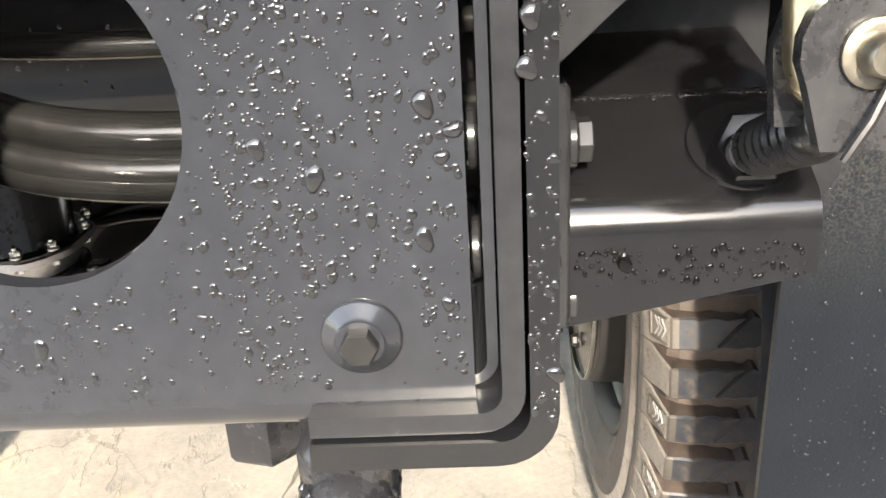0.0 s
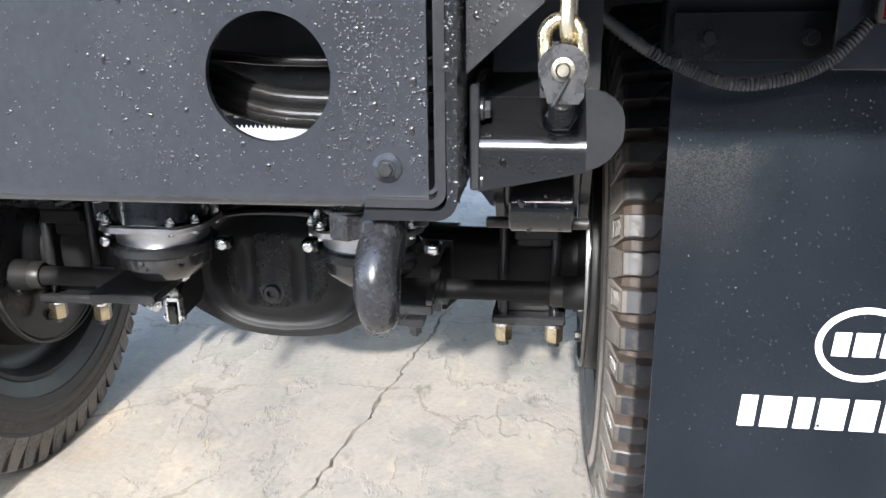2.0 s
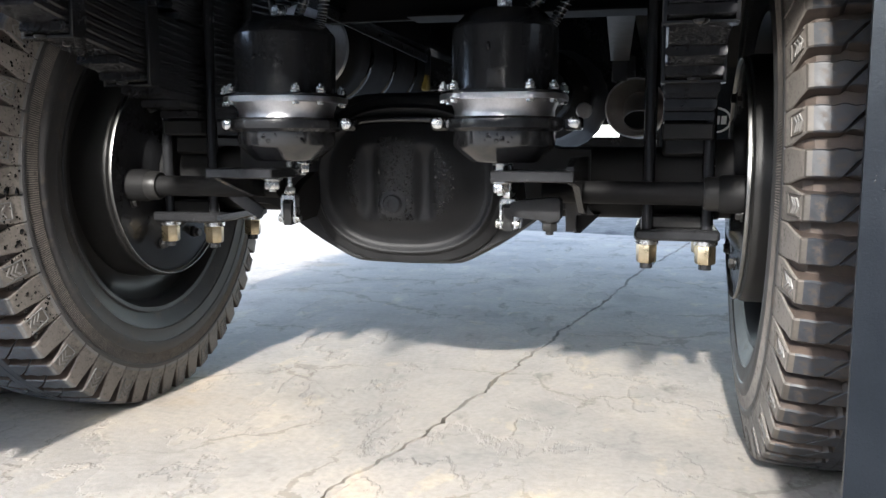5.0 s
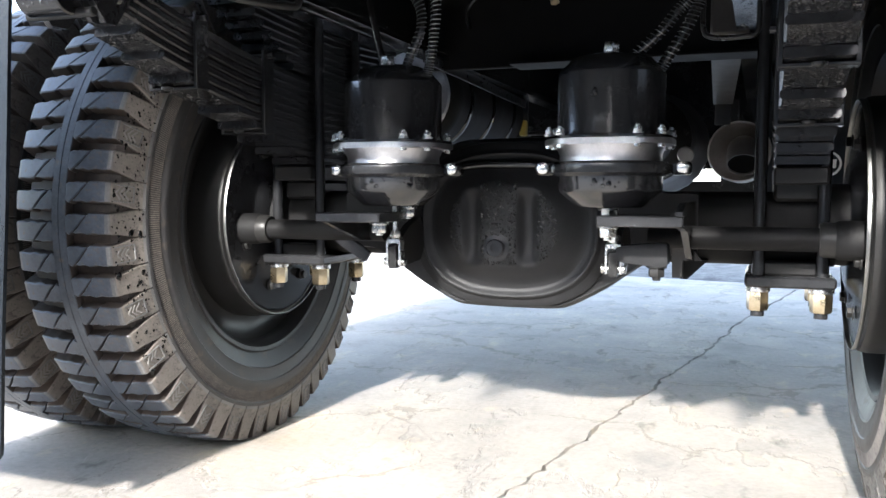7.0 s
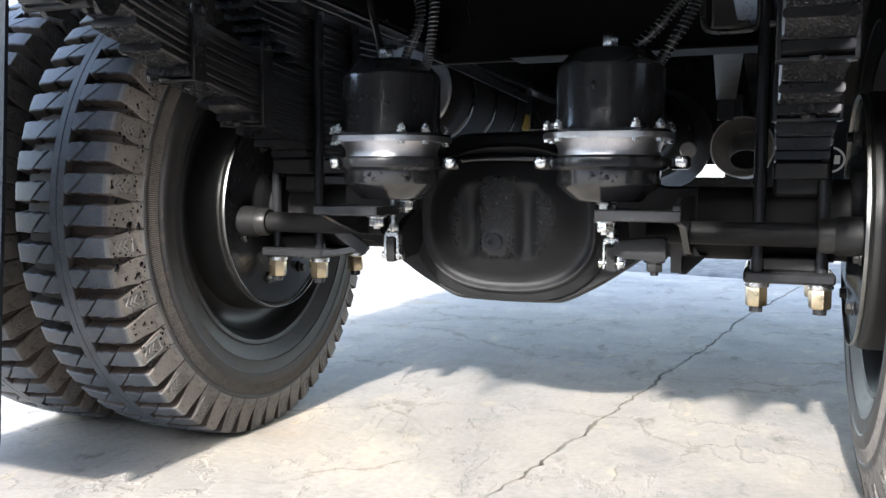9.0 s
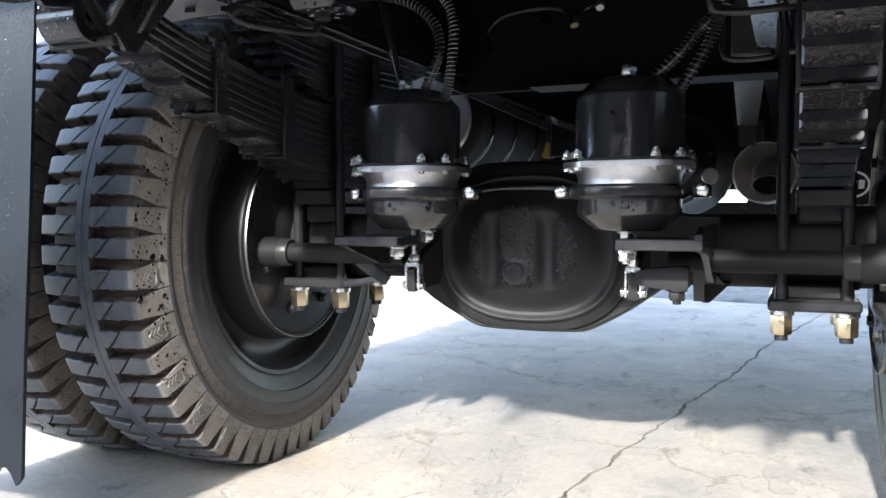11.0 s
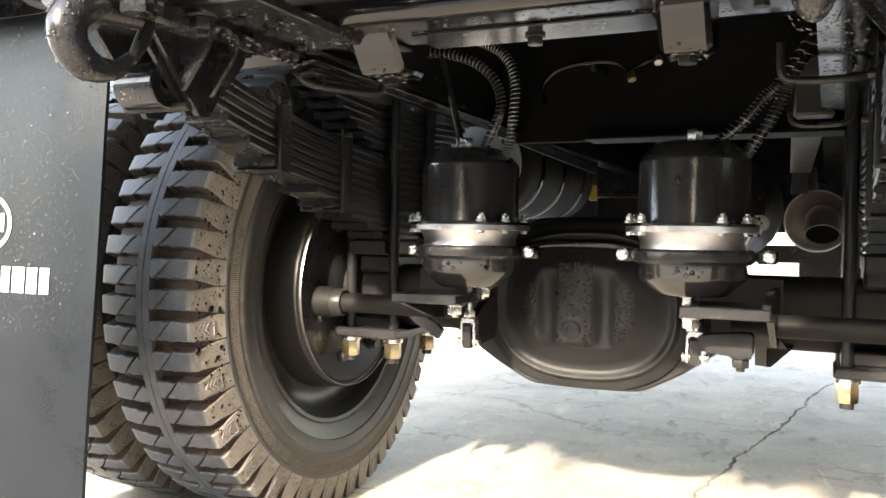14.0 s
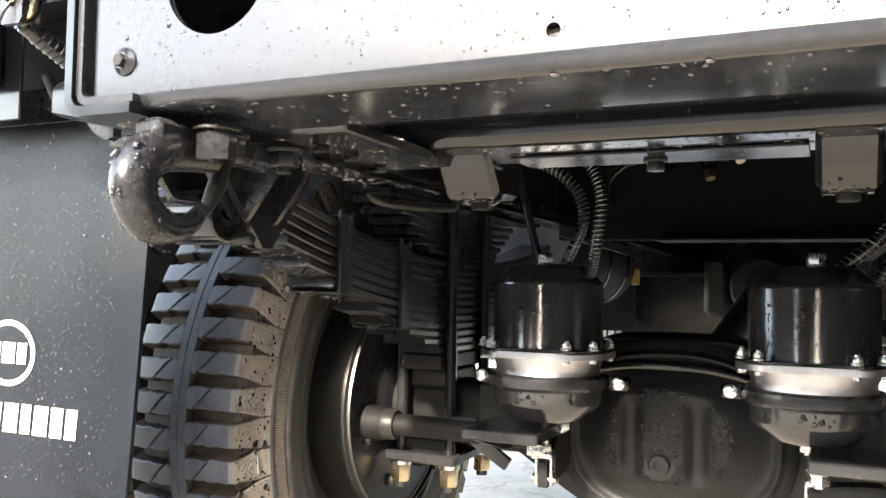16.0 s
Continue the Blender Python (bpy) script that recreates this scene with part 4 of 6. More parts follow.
def build_ubolts(s):
    t = thing("u_bolt_clamp", "black U-bolts and clamp plate with yellow zinc nuts under the axle", "U-bolt", "spring U-bolts")
    x = CX + s * LEAF_X
    part("clamp_plate", Geo().box((x - 0.068, 0.160, 0.372), (x + 0.068, 0.376, 0.391), 0.005), "chassis", t, "thick wet lower clamp plate")
    part("pad", Geo().box((x - 0.040, 0.19, 0.390), (x + 0.040, 0.346, 0.412), 0.003), "cast", t)
    for y in (0.190, 0.346):
        zt = 0.848
        pts = [(x - 0.0475, y, 0.323), (x - 0.0475, y, zt)] + [(x + 0.0475 * math.cos(radians(a)), y, zt + 0.03 * math.sin(radians(a))) for a in range(170, 9, -20)] + [(x + 0.0475, y, zt), (x + 0.0475, y, 0.323)]
        part("u_bolt", Geo().sweep(pts, 0.0105, 14), "chassis", t, "black round-bar U-bolt")
        for e in (-1, 1):
            n_ = Geo().hexa((x + e * 0.0475, y, 0.3635), (0, 0, -1), 0.0300, 0.031)
            nb = part("nut", n_, "gold", t, "yellow zinc high nut")
            part("washer", Geo().rod((x + e * 0.0475, y, 0.372), (x + e * 0.0475, y, 0.3635), 0.0195, 24, 0.0008), "zinc", nb)
    part("top_pad", Geo().box((x - 0.045, 0.17, 0.836), (x + 0.045, 0.366, 0.852), 0.004), "cast", t)
    return t


def build_hanger(s):
    """Rear spring hanger: slanting cheeks, ribs, pin and bolted flange under the frame rail."""
    t = thing("spring_hanger", "welded black spring hanger with ribs and pin under the frame", "spring hanger", "spring hangers")
    x = 0.07 + s * 0.4425
    xi, xo = x - s * 0.043, x + s * 0.043
    rail = FX + s * 0.335
    side = [(-0.512, 0.822), (-0.33, 0.822), (-0.336, 0.805), (-0.398, 0.735), (-0.406, 0.724), (-0.424, 0.724)]
    for xx, th in ((xi, 0.009), (xi + s * 0.0105, 0.006), (xo, 0.009), (xo - s * 0.010, 0.006)):
        sh = 0.0 if th > 0.007 else -0.010
        part("cheek_plate", Geo().slab([(u + (sh if u < -0.42 else 0), v) for u, v in side], [], lambda u, v, w: (xx - th / 2 + w, u, v), th), "chassis", t)
    for y in (-0.459, -0.408):       # triangular gussets between the cheek and the flange
        a = xi - s * 0.0045
        part("gusset", Geo().slab([(a, 0.750), (a, 0.818), (a - s * 0.046, 0.818), (a - s * 0.040, 0.800), (a - s * 0.004, 0.752)], [], lambda u, v, w: (u, y + w, v), 0.007), "hook", t, "triangular welded gusset")
    y, z = -0.452, 0.732
    part("pin", Geo().rod((xi - s * 0.013, y, z), (xo + s * 0.006, y, z), 0.006, 20), "cast", t, "worn steel spring pin")
    part("eye_roll", Geo().lathe((x - 0.0315, -0.464, 0.756), (1, 0, 0), [(0.012, 0), (0.0265, 0), (0.0285, 0.002), (0.0285, 0.061), (0.0265, 0.063), (0.012, 0.063)], 36), "gloss", t, "wet rolled spring eye")
    fl = min(rail - s * 0.11, xo), max(rail - s * 0.11, xo)
    part("top_flange", Geo().box((fl[0], -0.56, 0.818), (fl[1], -0.33, 0.830), 0.002), "chassis", t, "bolted top flange")
    for u, v in ((0.285, -0.50), (0.285, -0.443), (0.36, -0.461), (0.345, -0.385), (0.30, -0.36)):
        part("flange_bolt", Geo().bolt((0.063 + s * u * 0.93, v, 0.817), (0, 0, -1), 0.015, 0.005, False), "shackle", t)
    return t


SAG = {-1: 0.0, 1: -0.009}           # the loaded spring and its clamp hang lower
for s in (-1, 1):
    build_spring(s).location.z = build_ubolts(s).location.z = SAG[s]
    build_hanger(s)


# ---- frame ----
def channel_profile(outer, web, depth, z0, z1, th, s, rad=0.016, n=6):
    """Closed outline of a C channel in (x, z); its web lies at x=outer and the flanges run towards the middle."""
    i_ = -s
    def corner(cx, cz, a0, a1, r):
        return [(cx + i_ * r * math.cos(radians(a)), cz + r * math.sin(radians(a))) for a in [a0 + (a1 - a0) * k / n for k in range(n + 1)]]
    ox = outer
    out = [(ox + i_ * depth, z0)]
    out += corner(ox + i_ * rad, z0 + rad, 270, 180, rad)
    out += corner(ox + i_ * rad, z1 - rad, 180, 90, rad)
    out += [(ox + i_ * depth, z1), (ox + i_ * depth, z1 - th)]
    r2 = max(rad - th, 0.003)
    out += corner(ox + i_ * (th + r2), z1 - th - r2, 90, 180, r2)
    out += corner(ox + i_ * (th + r2), z0 + th + r2, 180, 270, r2)
    out += [(ox + i_ * depth, z0 + th)]
    return out


def build_rail(s):
    t = thing("frame_rail", "wet black double C-channel frame rail", "frame rail", "frame rails")
    outer = FX + s * 0.372
    a = channel_profile(outer, 0, 0.066, 0.8078, 1.03, 0.0075, s)
    g = Geo()
    ys = [-0.727, -0.725, 3.2]
    g.loft([[(x, y, z) for x, z in a] for y in ys])
    part("outer_channel", g, "gloss", t)
    b_ = channel_profile(outer - s * 0.0085, 0, 0.0575, 0.8163, 1.022, 0.006, s, 0.012)
    part("inner_channel", Geo().loft([[(x, y, z) for x, z in b_] for y in (-0.724, -0.722, 2.0)]), "chassis", t)
    c_ = channel_profile(outer - s * 0.0150, 0, 0.0500, 0.8228, 1.016, 0.003, s, 0.008)
    part("inner_lip", Geo().loft([[(x, y, z) for x, z in c_] for y in (-0.7105, -0.709, -0.40)]), "plate", t, "thin wet lip")
    for z in (0.850, 0.884, 0.955):
        g = Geo().bolt((outer - s * 0.0185, -0.676, z), (-s, 0, 0), 0.0135, 0.006, True, 0.002)
        part("rail_bolt", g, "chassis", t)
    for y in (-0.655, -0.60):
        part("flange_bolt", Geo().bolt((outer - s * 0.038, y, 0.8075), (0, 0, -1), 0.018, 0.009), "chassis", t)
    return t


build_rail(-1), build_rail(1)


def build_rear_plate():
    t = thing("rear_plate", "dark satin black rear cross plate with round holes, covered in raindrops", "rear plate")
    x0, x1, z0, z1 = -0.266, 0.4365, 0.823, 1.02
    holes = [circle(0.3255, 0.905, 0.0445, 56), circle(-0.1535, 0.905, 0.0445, 56), circle(0.0955, 0.8355, 0.0045, 16)]
    g = Geo().slab([(x0, z0), (x1, z0), (x1, z1), (x0, z1)], holes, lambda u, v, w: (u, -0.717 + w, v), 0.006)
    part("face", g, "plate", t)
    # rolled lower edge and forward lip with cut corners
    n = 7
    secs = []
    for k in range(n + 1):
        a = radians(90 * k / n)
        secs.append([(-0.717 + 0.011 * (1 - math.cos(a)), 0.823 - 0.011 * math.sin(a)), ])
    prof = [s[0] for s in secs] + [(-0.61, 0.812), (-0.61, 0.817), (-0.706, 0.817), (-0.711, 0.823)]
    g = Geo().loft([[(x, y, z) for y, z in prof] for x in (-0.19, 0.362)])
    part("lower_lip", g, "plate", t, "rolled lower lip turned forwards")
    for x in (-0.19, 0.362):
        e = -0.266 if x < 0 else 0.4365
        pr = [s[0] for s in secs] + [(-0.690, 0.812), (-0.690, 0.817), (-0.706, 0.817), (-0.711, 0.823)]
        part("lip_end", Geo().loft([[(xx, y, z) for y, z in pr] for xx in sorted((x, e))]), "plate", t)
    for x, z in ((0.4075, 0.843), (0.410, 0.969), (-0.235, 0.848), (-0.237, 0.969)):
        b_ = part("flange_bolt", Geo().lathe((x, -0.717, z), (0, -1, 0), [(0.0108, 0), (0.0108, 0.001), (0.0102, 0.0018), (0.0070, 0.0032), (0.0062, 0.0045), (0.0, 0.0045)], 36), "plate", t, "wet flanged bolt head")
        part("head", Geo().hexa((x, -0.721, z), (0, -1, 0), 0.0088, 0.0045), "cast", b_)
    return t


build_rear_plate()


def build_hook(x):
    s_ = 1 if x > FX else -1
    t = thing("tow_hook", "forged black tow hook bolted under the frame end, wet and shiny", "tow hook", "tow hooks")
    path = spline([(x, -0.640, 0.789), (x, -0.672, 0.788), (x, -0.702, 0.783), (x, -0.721, 0.766), (x, -0.721, 0.746), (x, -0.708, 0.731), (x, -0.686, 0.7265), (x, -0.664, 0.731), (x, -0.648, 0.745)], 6)
    k = len(path)
    rs = [0.0155 + 0.0028 * math.sin(math.pi * min(1, i / (0.75 * k))) - (0.010 * max(0, (i / k - 0.62) / 0.38)) for i in range(k)]
    part("hook_bar", Geo().sweep(path, rs, 20, up=(1, 0, 0), flat=0.86), "hook", t, "thick forged hook", 60)
    part("base", Geo().box((x - 0.0135, -0.714, 0.785), (x + 0.0135, -0.55, 0.8068), 0.006), "hook", t)
    for y in (-0.645, -0.57):
        part("bolt", Geo().bolt((x + 0.022, y, 0.8035), (0, 0, -1), 0.022, 0.013, True, 0.006), "shackle", t)
    part("mount_nut", Geo().bolt((x - s_ * 0.032, -0.672, 0.8035), (0, 0, -1), 0.026, 0.022), "hook", t, "rounded wet mounting nut")
    part("latch", Geo().sweep([(x, -0.622, 0.788), (x, -0.632, 0.765), (x, -0.646, 0.742)], [0.006, 0.008, 0.005], 10), "shackle", t, "small keeper latch")
    return t


HOOKS = (0.397, -0.217)
for x in HOOKS:
    build_hook(x)


def build_hinge(s):
    """Body hinge bracket outboard of the rail: folded block, side plates, gusset."""
    t = thing("hinge_bracket", "folded black hinge bracket with raindrops, bolted to the frame side", "bracket", "hinge brackets")
    fx = lambda x: x if s > 0 else 2 * FX - x
    prof = [(-0.55, 0.8955), (-0.612, 0.8815)] + [(-0.648 - 0.015 * math.cos(radians(a)), 0.8455 + 0.015 * math.sin(radians(a))) for a in (70, 50, 30, 10, -5)] + [(-0.663, 0.8165), (-0.657, 0.8145), (-0.55, 0.8145)]
    def sec(x, drop):
        return [(fx(x), y, z + (drop if z < 0.83 else 0)) for y, z in prof]
    part("folded_block", Geo().loft([sec(0.4665, -0.002), sec(0.5465, 0.014)]), "gloss", t, "folded block with a bright rounded edge", 50)
    a, b_ = sorted((fx(0.4605), fx(0.4675)))
    part("mount_plate", Geo().box((a, -0.668, 0.816), (b_, -0.55, 0.896), 0.002), "chassis", t)
    for y, z in ((-0.655, 0.876), (-0.655, 0.822)):
        part("mount_bolt", Geo().bolt((fx(0.4675), y, z), (s, 0, 0), 0.0125, 0.005), "chassis", t)
    part("gusset", Geo().slab([(0.4605, 0.905), (0.4605, 1.03), (0.60, 1.03)], [], lambda u, v, w: (fx(u), -0.69 + w, v), 0.007), "chassis", t, "triangular wet gusset plate")
    out = [(0.548, 0.817), (0.560, 0.822), (0.568, 0.828), (0.574, 0.836), (0.5775, 0.842), (0.579, 0.852), (0.5785, 0.862), (0.576, 0.870), (0.570, 0.877), (0.562, 0.882), (0.552, 0.884), (0.54, 0.883), (0.54, 0.82)]
    part("ear_plate", Geo().slab(out, [], lambda u, v, w: (fx(u), -0.600 + w, v), 0.010), "chassis", t, "rounded ear plate")
    part("washer", Geo().lathe((fx(0.527), -0.640, 0.866), (0, -0.55, 0.83), [(0.008, 0), (0.0185, 0.0), (0.0185, 0.003), (0.008, 0.003)], 28), "gloss", t)
    part("rear_web", Geo().slab([(0.47, 0.825), (0.56, 0.825), (0.56, 1.03), (0.47, 1.03)], [], lambda u, v, w: (fx(u), -0.558 + w, v), 0.008), "chassis", t)
    return t


build_hinge(1), build_hinge(-1)


def link_loop(c, m, L, W, r):
    """A chain link as a closed bar; the link runs along local z and is wide along local x."""
    pts = []
    h = L / 2 - W / 2
    for a in range(0, 181, 15):
        pts.append((W / 2 * math.cos(radians(a)), 0, h + W / 2 * math.sin(radians(a))))
    for a in range(180, 361, 15):
        pts.append((W / 2 * math.cos(radians(a)), 0, -h + W / 2 * math.sin(radians(a))))
    return Geo().sweep([m @ Vector(p) for p in pts], r, 12, closed=True)


def build_chain(s):
    fx = lambda x: x if s > 0 else 2 * FX - x
    X, Y = fx(0.527), -0.712
    t = thing("safety_chain", "yellow zinc chain on a dark forged clevis and eyebolt", "chain", "tailgate chains")
    c = part("clevis", Geo().slab([(-0.0095, 0.889), (0.0105, 0.8885), (0.014, 0.893)] + [(0.0 + 0.0162 * math.cos(radians(a)), 0.912 + 0.0155 * math.sin(radians(a))) for a in range(-30, 211, 20)], [],
                                  lambda u, v, w: (X + u, Y - 0.006 - w, v), 0.005), "forged", t, "dark forged clevis plate")
    part("back_plate", Geo().slab([(-0.0145, 0.891), (0.0145, 0.891), (0.0165, 0.91), (0.011, 0.928), (-0.011, 0.928), (-0.0165, 0.91)], [], lambda u, v, w: (X + u, Y + 0.010 - w, v), 0.005), "forged", c)
    part("pin", Geo().rod((X, Y + 0.012, 0.911), (X, Y - 0.014, 0.911), 0.005, 16).lathe((X, Y - 0.0115, 0.911), (0, -1, 0), [(0.0078, 0), (0.0078, 0.0012), (0.0066, 0.0016), (0.0050, 0.0016), (0.0048, 0.0060), (0.0038, 0.0072), (0, 0.0072)], 24), "pin", t, "dull yellow clevis pin with a washer")
    part("split_pin", Geo().sweep([(X + 0.004, Y - 0.013, 0.906), (X - 0.001, Y - 0.016, 0.897), (X - 0.006, Y - 0.016, 0.888)], 0.0012, 8), "shackle", t)
    e = part("eyebolt", Geo().rod((X, Y + 0.002, 0.893), (X, -0.641, 0.8645), 0.008, 20), "forged", t, "threaded eyebolt")
    for k in range(7):
        f = 0.2 + 0.09 * k
        p = Vector((X, Y + 0.002, 0.893)).lerp(Vector((X, -0.641, 0.8645)), f)
        d = (Vector((X, -0.641, 0.8645)) - Vector((X, Y + 0.002, 0.893))).normalized()
        part("thread", Geo().lathe(p, d, [(0.008, 0), (0.0092, 0.0009), (0.008, 0.0018)], 20), "shackle", e)
    part("nut", Geo().hexa((X, -0.643, 0.866), (0, -0.80, 0.45), 0.022, 0.009), "gloss", t)
    z = 0.9205
    for k in range(6):
        flat = k % 2 == 0
        m = Matrix.Translation((X + 0.003 * (k % 2), Y, z)) @ pose(0, 0, 0, 0, 4 if k % 2 else -4, 0 if flat else 84)
        part("chain_link", link_loop(None, m, 0.044, 0.0235, 0.0050), "chain", t, "yellow zinc chain link")
        z += 0.0315
    return t


build_chain(1), build_chain(-1)


def build_crossmember():
    t = thing("frame_crossmember", "wet black pressed crossmember between the frame rails", "crossmember", "crossmembers")
    sec = [(-0.398, 0.995), (-0.398, 0.850)] + [(-0.384 - 0.014 * math.cos(radians(a)), 0.8435 - 0.0145 * math.sin(radians(a))) for a in (20, 40, 60, 80)] + [(-0.372, 0.829), (-0.268, 0.829), (-0.262, 0.834), (-0.260, 0.995)]
    part("beam", Geo().loft([[(x, y, z) for y, z in sec] for x in (-0.272, 0.444)]), "gloss", t)
    part("cover_strip", Geo().box((-0.075, -0.322, 0.8255), (0.225, -0.247, 0.8285), 0.001), "chassis", t, "thin strip under the beam")
    part("bolt", Geo().bolt((0.074, -0.277, 0.8255), (0, 0, -1), 0.018, 0.010), "shackle", t)
    return t


build_crossmember()


def build_drop_bracket(x0, x1, y0, y1):
    t = thing("drop_bracket", "small pressed black bracket bolted under the crossmember", "bracket", "drop brackets")
    def sec(x, e):                   # the rear face leans forwards below
        return [(x, y0 + e, 0.850), (x, y0 + 0.002 + e, 0.828), (x, y0 + 0.030 + e, 0.7905 + e), (x, y0 + 0.037, 0.7850 + e), (x, y1 - 0.010, 0.7875 + e), (x, y1 - 0.002, 0.794 + e), (x, y1, 0.850)]
    part("pressing", Geo().loft([sec(x0, 0.006), sec(x0 + 0.006, 0.0), sec(x1 - 0.006, 0.0), sec(x1, 0.006)]), "gloss", t)
    part("bolt", Geo().bolt(((x0 + x1) / 2, (y0 + y1) / 2 + 0.01, 0.7865), (0, 0, -1), 0.020, 0.009), "cast", t)
    return t


build_drop_bracket(-0.158, -0.092, -0.345, -0.238)
build_drop_bracket(0.230, 0.288, -0.340, -0.250)


def build_front_cross():
    t = thing("mid_crossmember", "deep black crossmember ahead of the axle", "crossmember", "crossmembers")
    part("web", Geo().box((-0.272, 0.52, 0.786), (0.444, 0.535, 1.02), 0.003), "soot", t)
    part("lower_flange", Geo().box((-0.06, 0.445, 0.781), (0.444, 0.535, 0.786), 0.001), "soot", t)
    return t


build_front_cross()


# ---- mudflaps ----
def build_flap(x0, x1, y, z0, z1, group, cut=0, bar=True, lean=0.0, tz=0.0):
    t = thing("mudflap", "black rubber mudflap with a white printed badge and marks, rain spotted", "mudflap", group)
    n = 40
    g = Geo()
    def off(u, v):
        return 0.004 * math.sin(3.0 * u + 1.3) * (1 - v) + 0.003 * noise.noise(Vector((u * 3, v * 2.5, x0)))
    rows = 30
    for j in range(rows + 1):
        v = j / rows
        for i in range(n + 1):
            u = i / n
            x = x0 + (x1 + lean * v - x0) * u
            z = z0 + (z1 - z0) * v
            if j == 0 and cut == 2:
                z += 0.018 * (i % 2)
            elif j == 0 and cut and u > 0.86:
                z += 0.030 * abs(math.sin(u * 100))
            g.v.append((x, y + off(u, v), z))
    for j in range(rows):
        for i in range(n):
            a = j * (n + 1) + i
            g.f.append((a, a + 1, a + n + 2, a + n + 1))
    o = len(g.v)
    g.v += [(p[0], p[1] + 0.006, p[2]) for p in g.v]
    g.f += [tuple(o + i for i in q)[::-1] for q in g.f]
    border = [i for i in range(n + 1)] + [(j + 1) * (n + 1) + n for j in range(rows)] + [rows * (n + 1) + n - 1 - i for i in range(n)] + [(rows - 1 - j) * (n + 1) for j in range(rows - 1)]
    for a, b_ in zip(border, border[1:] + border[:1]):
        g.f.append((a, b_, o + b_, o + a))
    part("sheet", g, "flap", t)
    def on_sheet(u, v, w):
        z = v + tz
        return (u, y + off((u - x0) / (x1 + lean * (z - z0) / (z1 - z0) - x0), (z - z0) / (z1 - z0)) - 0.0006 - w, z)
    c = (x0 + x1) / 2 + (0.017 if lean else 0)
    # printed oval ring and marks
    ring = Geo().slab([(0.052 * math.cos(a) + c, 0.044 * math.sin(a) + 0.585) for a in np.linspace(0, 2 * math.pi, 48, endpoint=False)],
                      [[(0.045 * math.cos(a) + c, 0.037 * math.sin(a) + 0.585) for a in np.linspace(0, 2 * math.pi, 48, endpoint=False)]],
                      on_sheet, 0.0008)
    part("badge_ring", ring, "white", t, "white printed oval ring")
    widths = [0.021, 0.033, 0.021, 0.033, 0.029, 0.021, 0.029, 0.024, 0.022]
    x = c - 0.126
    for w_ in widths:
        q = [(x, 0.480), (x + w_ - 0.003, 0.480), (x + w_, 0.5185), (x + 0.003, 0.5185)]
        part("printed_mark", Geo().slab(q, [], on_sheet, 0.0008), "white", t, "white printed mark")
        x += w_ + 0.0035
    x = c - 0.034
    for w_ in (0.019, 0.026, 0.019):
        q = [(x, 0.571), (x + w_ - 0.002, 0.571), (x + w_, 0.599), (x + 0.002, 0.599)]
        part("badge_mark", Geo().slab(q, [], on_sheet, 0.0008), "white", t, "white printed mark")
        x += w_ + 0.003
    if bar:
        part("clamp_bar", Geo().box((x0 - 0.004, y - 0.0095, z1 - 0.045), (x1 + lean + 0.004, y - 0.006, z1 + 0.002), 0.001), "pitch", t, "black clamp bar")
        for k in range(5):
            bx = x0 + 0.03 + (x1 - x0 - 0.06) * k / 4
            part("clamp_bolt", Geo().bolt((bx, y - 0.0095, z1 - 0.022), (0, -1, 0), 0.012, 0.006), "cast", t)
        part("support", Geo().box((x0 - 0.01, y + 0.008, z1 - 0.05), (x1 + 0.01, y + 0.045, z1 + 0.10), 0.003), "matte", t)
    else:
        part("hanging_bar", Geo().box((x0, y + 0.007, z1 - 0.03), (x1, y + 0.03, 1.205), 0.003), "matte", t, "black bar up to the bed")
    return t


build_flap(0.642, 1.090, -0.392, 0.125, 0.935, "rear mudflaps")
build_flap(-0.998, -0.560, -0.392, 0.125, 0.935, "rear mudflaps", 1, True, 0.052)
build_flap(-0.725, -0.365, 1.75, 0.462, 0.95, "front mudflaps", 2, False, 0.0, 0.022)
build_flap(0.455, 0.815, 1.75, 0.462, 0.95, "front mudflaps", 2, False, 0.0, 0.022)


